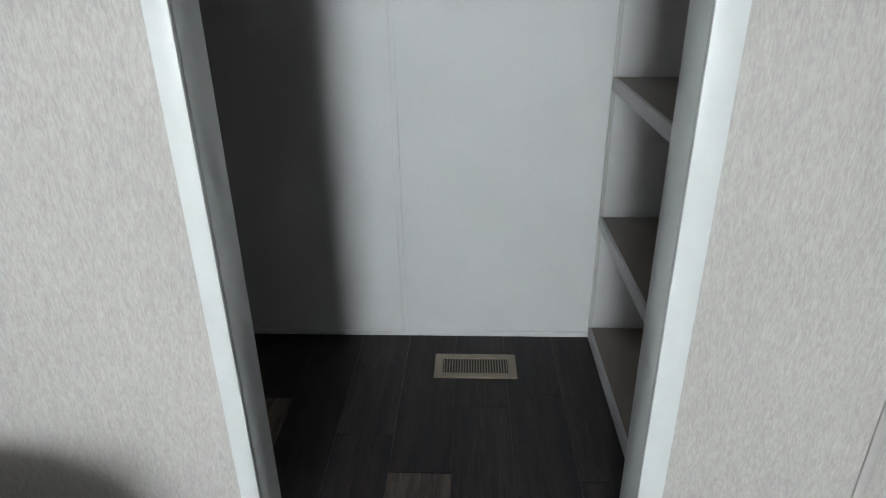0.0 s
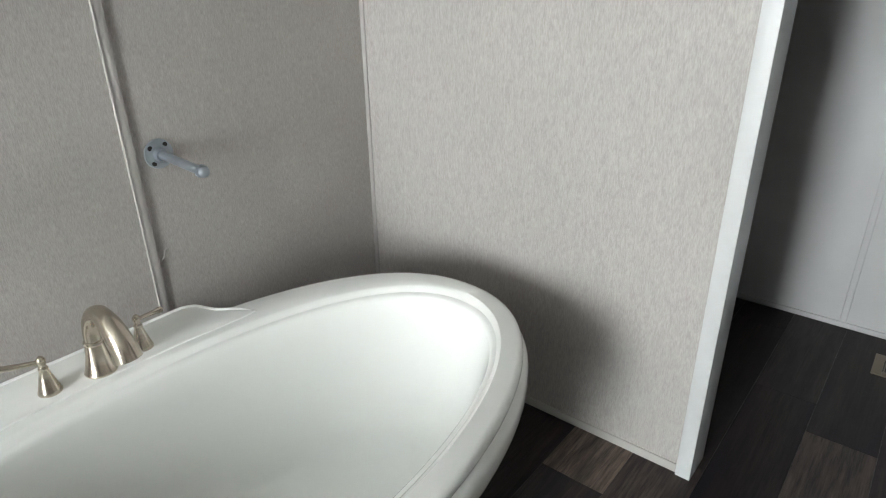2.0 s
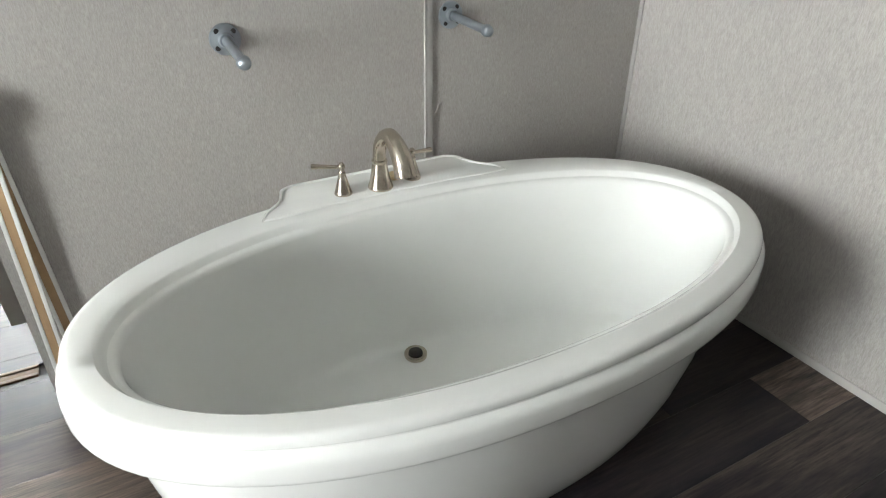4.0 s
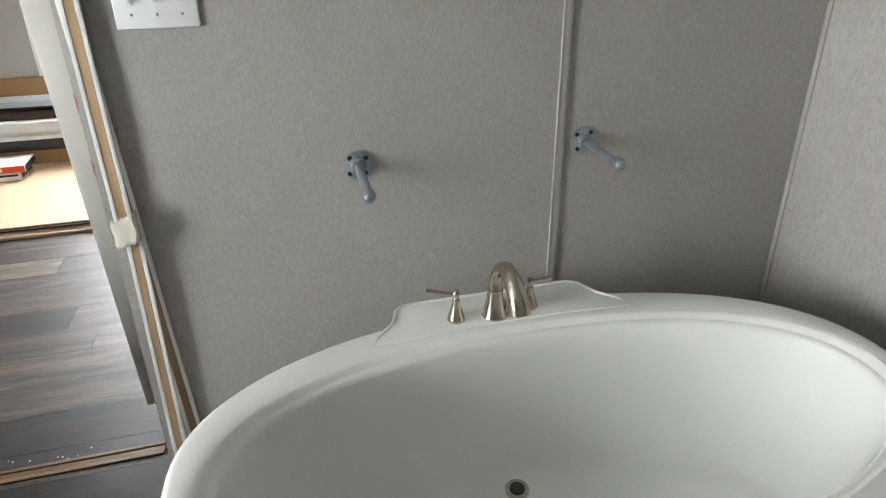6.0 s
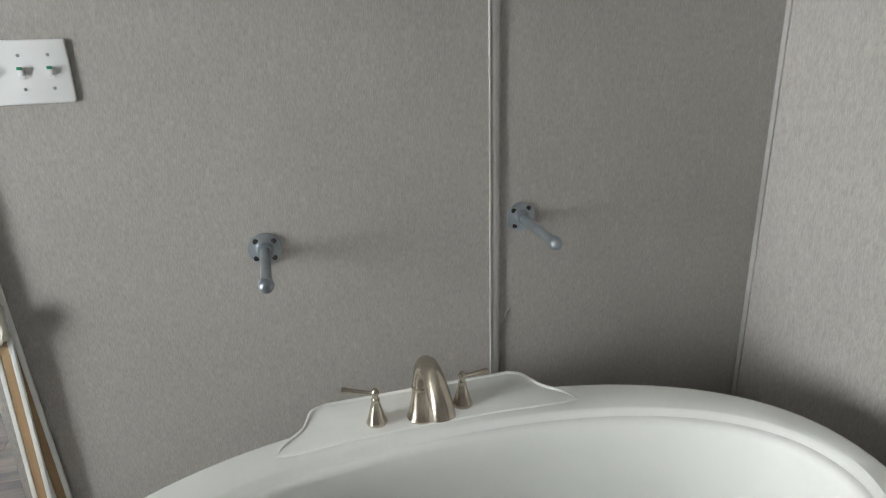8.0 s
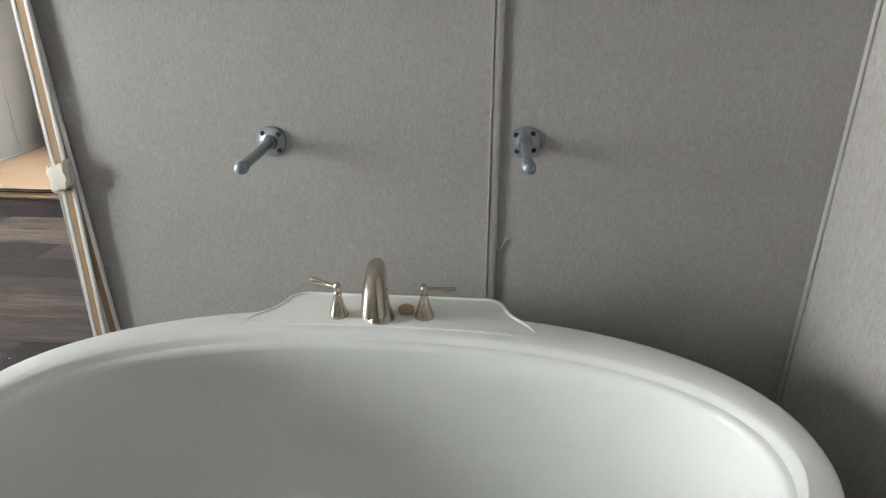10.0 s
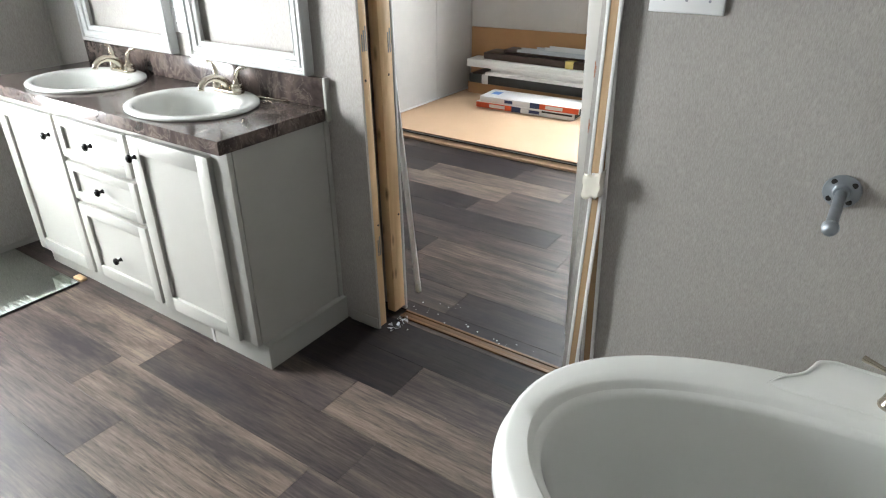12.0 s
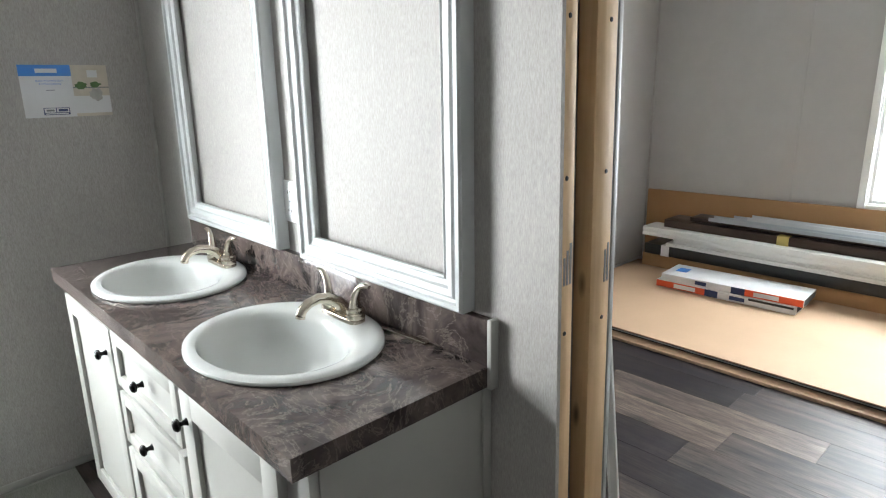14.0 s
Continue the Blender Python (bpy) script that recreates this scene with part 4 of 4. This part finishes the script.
def leaflet():
    x0, x1, z0, z1 = -1.163, -0.898, 1.281, 1.451
    ob = thing("leaflet", "white and blue printed leaflet taped to the panel wall", "leaflet")
    y = SOUTH

    def bar(name, u0, u1, v0, v1, material, lift, label=""):
        # u runs from the east edge to the west edge, v upwards
        part(name, box((x1 - (x1 - x0) * u1, y + 0.0004, z0 + (z1 - z0) * v0), (x1 - (x1 - x0) * u0, y + lift, z0 + (z1 - z0) * v1)), material, ob, label)

    bar("sheet", 0, 1, 0, 1, PRINT_WHITE, 0.0012)
    bar("header", 0.0, 0.575, 0.79, 1.0, PRINT_BLUE, 0.0018, "blue header band")
    bar("header_mark", 0.18, 0.42, 0.85, 0.93, PRINT_WHITE, 0.0022)
    for words, v, size in (("BUILT WITH INTEGRITY", 0.685, 0.0076), ("& STYLISH DESIGNS", 0.625, 0.0076)):
        curve = bpy.data.curves.new("words", "FONT")
        curve.body, curve.size, curve.align_x, curve.extrude = words, size, "CENTER", 0.0002
        text = new("words", curve)
        flat = bpy.data.meshes.new_from_object(text)
        bpy.data.objects.remove(text)
        flat.materials.append(PRINT_BLUE)
        line = new("printed_words", flat)
        line.parent = ob
        line.matrix_world = Matrix.Translation((x1 - (x1 - x0) * 0.325, y + 0.0016, z0 + (z1 - z0) * v)) @ Matrix.Rotation(radians(180), 4, "Z") @ Matrix.Rotation(radians(90), 4, "X")
    bar("line", 0.27, 0.37, 0.515, 0.528, PRINT_GREY, 0.0018)
    bar("mark_frame", 0.205, 0.50, 0.045, 0.185, PRINT_NAVY, 0.0016, "boxed dark mark")
    bar("mark_field", 0.215, 0.34, 0.092, 0.175, PRINT_WHITE, 0.0020)
    bar("mark_field", 0.350, 0.49, 0.092, 0.175, PRINT_WHITE, 0.0020)
    bar("mark", 0.235, 0.325, 0.115, 0.15, PRINT_GREY, 0.0023)
    bar("mark", 0.37, 0.475, 0.108, 0.158, PRINT_NAVY, 0.0023)
    bar("mark", 0.225, 0.48, 0.058, 0.078, PRINT_WHITE, 0.0020)
    bar("photo", 0.575, 1.0, 0.0, 1.0, PRINT_BEIGE, 0.0016, "beige kitchen photograph")
    bar("photo_counter", 0.575, 1.0, 0.06, 0.40, PRINT_WHITE, 0.0019)
    bar("photo_frame", 0.76, 0.88, 0.76, 0.90, PRINT_WHITE, 0.0019)
    bar("photo_sill", 0.575, 1.0, 0.555, 0.575, PRINT_GREY, 0.0019)

    def blob(name, cu, cv, ru, rv, material, lift, seed):
        r = random.Random(seed)
        pts = []
        for k in range(22):
            t, q = 2 * math.pi * k / 22, r.uniform(0.72, 1.1)
            pts.append((x1 - (x1 - x0) * (cu + ru * q * math.cos(t)), z0 + (z1 - z0) * (cv + rv * q * math.sin(t))))
        bm = prism(pts, 0, lift - 0.0004)
        part(name, turned(bm, Matrix(((1, 0, 0, 0), (0, 0, 1, y + 0.0004), (0, 1, 0, 0), (0, 0, 0, 1)))), material, ob)

    blob("photo_leaves", 0.67, 0.60, 0.075, 0.085, PRINT_GREEN, 0.0022, 1)
    blob("photo_leaves", 0.84, 0.62, 0.07, 0.06, PRINT_GREEN, 0.0022, 2)
    bar("photo_pot", 0.62, 0.73, 0.40, 0.53, PRINT_BEIGE, 0.0023)
    blob("photo_faucet", 0.84, 0.43, 0.085, 0.14, PRINT_GREY_LIGHT, 0.0026, 3)
    return ob


leaflet()


# ---- closet ----
def closet():
    for z, t in ((0.955, 0.040), (0.467, 0.040), (0.0, 0.045)):
        sh = thing("closet_shelf", "closet shelf coloured dark for its shade, with a pale grey front edge", "shelf", None, None, "closet shelves")
        part("board", box((0.784, NORTH + 0.097, z), (CLOSET_E, CLOSET_N - 0.008, z + t), 0.002), SHELF, sh)
        part("edge_strip", box((0.772, NORTH + 0.097, z), (0.7835, CLOSET_N - 0.008, z + t + 0.001), 0.001), CLOSET_WALL, sh, "pale grey edge strip")
    structure("trim_closet_cleat", box((0.772, CLOSET_N - 0.0075, 0.046), (0.786, CLOSET_N - 0.0005, TOP), 0.001), STRIP, "thin grey strip at the shelf ends", "trim")
    v = thing("floor_vent", "tan metal floor register with louvre slots", "vent", place=(0.333, 2.195, 0))
    part("frame", boxes(((-0.148, -0.072, 0), (-0.118, 0.072, 0.006)), ((0.118, -0.072, 0), (0.148, 0.072, 0.006)), ((-0.118, -0.072, 0), (0.118, -0.045, 0.006)), ((-0.118, 0.045, 0), (0.118, 0.072, 0.006)), bevel=0.0015), CLOSET_BASE, v)
    part("well", box((-0.118, -0.045, -0.004), (0.118, 0.045, 0.0005)), DARK, v, "dark duct below")
    for k in range(24):
        x = -0.113 + 0.226 * k / 23
        part("louvre", box((x - 0.0016, -0.045, 0.001), (x + 0.0016, 0.045, 0.0045)), CLOSET_BASE, v)


closet()


# ---- next room: sheets, trims and boxes on the floor ----
def sloped(bm):
    """Let the upper edge rise towards the north."""
    for v in bm.verts:
        if v.co.z > 0.3:
            v.co.z += 0.018 * (v.co.y + 3.125)
    return bm


def bedroom_goods():
    sheets = thing("cardboard_sheets", "stack of large tan cardboard sheets on the floor", "cardboard", place=(0, 0, 0))
    part("lower_sheet", box((-4.790, -3.140, 0.0), (-3.30, 0.35, 0.016), 0.001, 1), CARD, sheets)
    # the dark fillings paint the black shaded gaps between the cardboard layers
    part("gap_shade_lower", box((-4.790, -3.02, 0.0165), (-3.375, 0.33, 0.026)), BLACK_PANEL, sheets, "dark filling in place of the shaded gap")
    part("middle_sheet", box((-4.790, -3.02, 0.0265), (-3.368, 0.32, 0.036)), STEEL_RAIL, sheets)
    part("gap_shade_upper", box((-4.790, -3.02, 0.0365), (-3.360, 0.32, 0.043)), BLACK_PANEL, sheets)
    part("upper_sheet", box((-4.790, -3.03, 0.0435), (-3.352, 0.30, 0.050), 0.001, 1), CARD, sheets)
    z = 0.0505
    thing("upright_cardboard", "brown cardboard sheet standing against the wall", "cardboard", sloped(box((-4.865, -3.125, z), (-4.842, 0.2, 0.566), 0.002)), CARD_DARK)
    thing("cardboard_tray", "long brown cardboard tray under the trims", "cardboard", box((-4.835, -2.99, z), (-4.570, 0.1, 0.146), 0.003), CARD_DARK)
    black = thing("black_panel", "long black panels tied with a white strap", "panel", box((-4.820, -2.97, 0.1465), (-4.555, 0.08, 0.222), 0.006), BLACK_PANEL)
    part("strap", box((-4.825, -2.84, 0.1455), (-4.550, -2.78, 0.2245), 0.002), PRINT_WHITE, black, "white strap")
    for x0, x1, z0, z1, ys in ((-4.710, -4.548, 0.2255, 0.250, -2.80), (-4.710, -4.570, 0.2505, 0.284, -2.76), (-4.730, -4.545, 0.2845, 0.346, -2.985)):
        thing("white_trim_length", "long white grooved trim lying on the pile", "trim", boxes(((x0, ys, z0), (x1, 0.15, z1)), ((x1, ys, z0), (x1 + 0.006, 0.15, z0 + (z1 - z0) * 0.35)), ((x1, ys, z0 + (z1 - z0) * 0.6), (x1 + 0.006, 0.15, z1)), bevel=0.001), CASING, "white trims on the pile")
    d = thing("dark_board", "long dark brown board tied with a yellow strap", "board", boxes(((-4.830, -2.86, 0.3465), (-4.610, 0.1, 0.402)), ((-4.840, -2.70, 0.4025), (-4.670, 0.1, 0.430)), bevel=0.004), DARK_BOARD)
    part("strap", box((-4.835, -2.10, 0.3455), (-4.605, -2.03, 0.4045), 0.002), YELLOW, d, "yellow strap")
    for x, zz, ys in ((-4.670, 0.4305, -2.55), (-4.760, 0.4305, -2.45), (-4.730, 0.456, -2.32)):
        thing("metal_rail", "long grey-blue metal channel on the pile", "rail", boxes(((x - 0.045, ys, zz), (x + 0.045, 0.1, zz + 0.006)), ((x - 0.045, ys, zz + 0.006), (x - 0.039, 0.1, zz + 0.024)), ((x + 0.039, ys, zz + 0.006), (x + 0.045, 0.1, zz + 0.024))), STEEL_RAIL if zz < 0.44 else WHITE_TRIM, "rails on the pile")
    for k, (zz, dx, dy, rz) in enumerate(((0.0508, 0.0, 0.0, 2.0), (0.0978, -0.012, 0.028, 3.5))):
        b = thing("flooring_carton", "orange and white printed carton of flooring", "carton", group="flooring cartons")
        b.matrix_world = pose(-4.325 + dx, -2.250 + dy, zz, 0, 0, rz)
        L, D, H = 0.84, 0.27, 0.046
        part("box", box((-D / 2, -L / 2, 0), (D / 2, L / 2, H), 0.003), PRINT_WHITE, b)
        f = D / 2
        if k == 0:
            part("orange_field", box((f, -L / 2 + 0.002, 0.002), (f + 0.0012, -0.10, H - 0.002)), PRINT_ORANGE, b)
            part("navy_field", box((f, -0.10, 0.002), (f + 0.0012, -0.02, H - 0.002)), PRINT_NAVY, b)
            part("mark", box((f + 0.0012, -0.30, 0.010), (f + 0.0018, -0.16, 0.036)), PRINT_WHITE, b)
            part("mark", box((f, 0.05, 0.012), (f + 0.0012, 0.14, 0.036)), PRINT_NAVY, b)
            part("dark_slit", box((f, 0.16, 0.030), (f + 0.0010, L / 2 - 0.01, H - 0.002)), DARK, b)
            part("end_print", box((-D / 2 + 0.01, L / 2, 0.008), (D / 2 - 0.03, L / 2 + 0.001, H - 0.004)), DARK, b)
        else:
            part("orange_field", box((f, 0.10, 0.002), (f + 0.0012, L / 2 - 0.002, H - 0.002)), PRINT_ORANGE, b)
            part("navy_field", box((f, 0.02, 0.002), (f + 0.0012, 0.10, H - 0.002)), PRINT_NAVY, b)
            part("mark", box((f + 0.0012, 0.15, 0.010), (f + 0.0018, 0.29, 0.036)), PRINT_WHITE, b)
            part("mark", box((f, -0.20, 0.012), (f + 0.0012, -0.13, 0.036)), PRINT_NAVY, b)
            part("top_print", box((-0.06, -L / 2 + 0.05, H), (0.03, -L / 2 + 0.12, H + 0.0008)), PRINT_BLUE, b)
            part("end_print", box((-D / 2 + 0.01, L / 2, 0.004), (D / 2 - 0.01, L / 2 + 0.001, H - 0.004)), DARK, b)


bedroom_goods()


# ---- floor planks, last ----
def planks(x0, x1, y0, y1, base, pitch, length, seed, starts, light):
    """Vinyl planks along y, cut to the room; alike lengths share a mesh. starts: the end joint of a row; light: rows and places of tan planks."""
    r = random.Random(seed)
    cache = {}
    k = math.floor((x0 - base) / pitch)
    while base + k * pitch < x1:
        a, b = max(x0, base + k * pitch), min(x1, base + (k + 1) * pitch)
        row, k = k, k + 1
        if b - a < 0.01:
            continue
        joint = starts.get(row, r.uniform(0, length))
        y = joint - math.ceil((joint - y0) / length) * length
        while y < y1:
            lo, hi = max(y, y0), min(y + length, y1)
            y += length
            if hi - lo < 0.02:
                continue
            tone = r.choice((0, 0, 0, 1, 1, 1, 1, 2))
            if any(row == q and lo < v < hi for q, v in light):
                tone = 2
            elif row in starts and tone == 2:
                tone = 0
            # planks north of y 1.0 all dark: the closet's shade put into their tone
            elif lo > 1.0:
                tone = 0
            key = (round(b - a, 3), round(hi - lo, 3), tone)
            if key not in cache:
                bm = box((-(b - a) / 2 + 0.0005, -(hi - lo) / 2 + 0.0005, -0.0055), ((b - a) / 2 - 0.0005, (hi - lo) / 2 - 0.0005, 0.0), 0.0003, 1)
                me = bpy.data.meshes.new("plank")
                bm.to_mesh(me)
                bm.free()
                me.materials.append(PLANKS[tone])
                cache[key] = me
            ob = new("plank", cache[key])
            ob.location = ((a + b) / 2, (lo + hi) / 2, 0)
            ob.parent = floor


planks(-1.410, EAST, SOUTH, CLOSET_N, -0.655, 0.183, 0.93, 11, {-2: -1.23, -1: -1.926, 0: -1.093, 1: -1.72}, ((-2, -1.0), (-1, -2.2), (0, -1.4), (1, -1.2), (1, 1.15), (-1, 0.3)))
planks(BED_W, -1.466, BED_S, BED_N, -1.466 - 0.06, 0.183, 0.93, 12, {}, ())
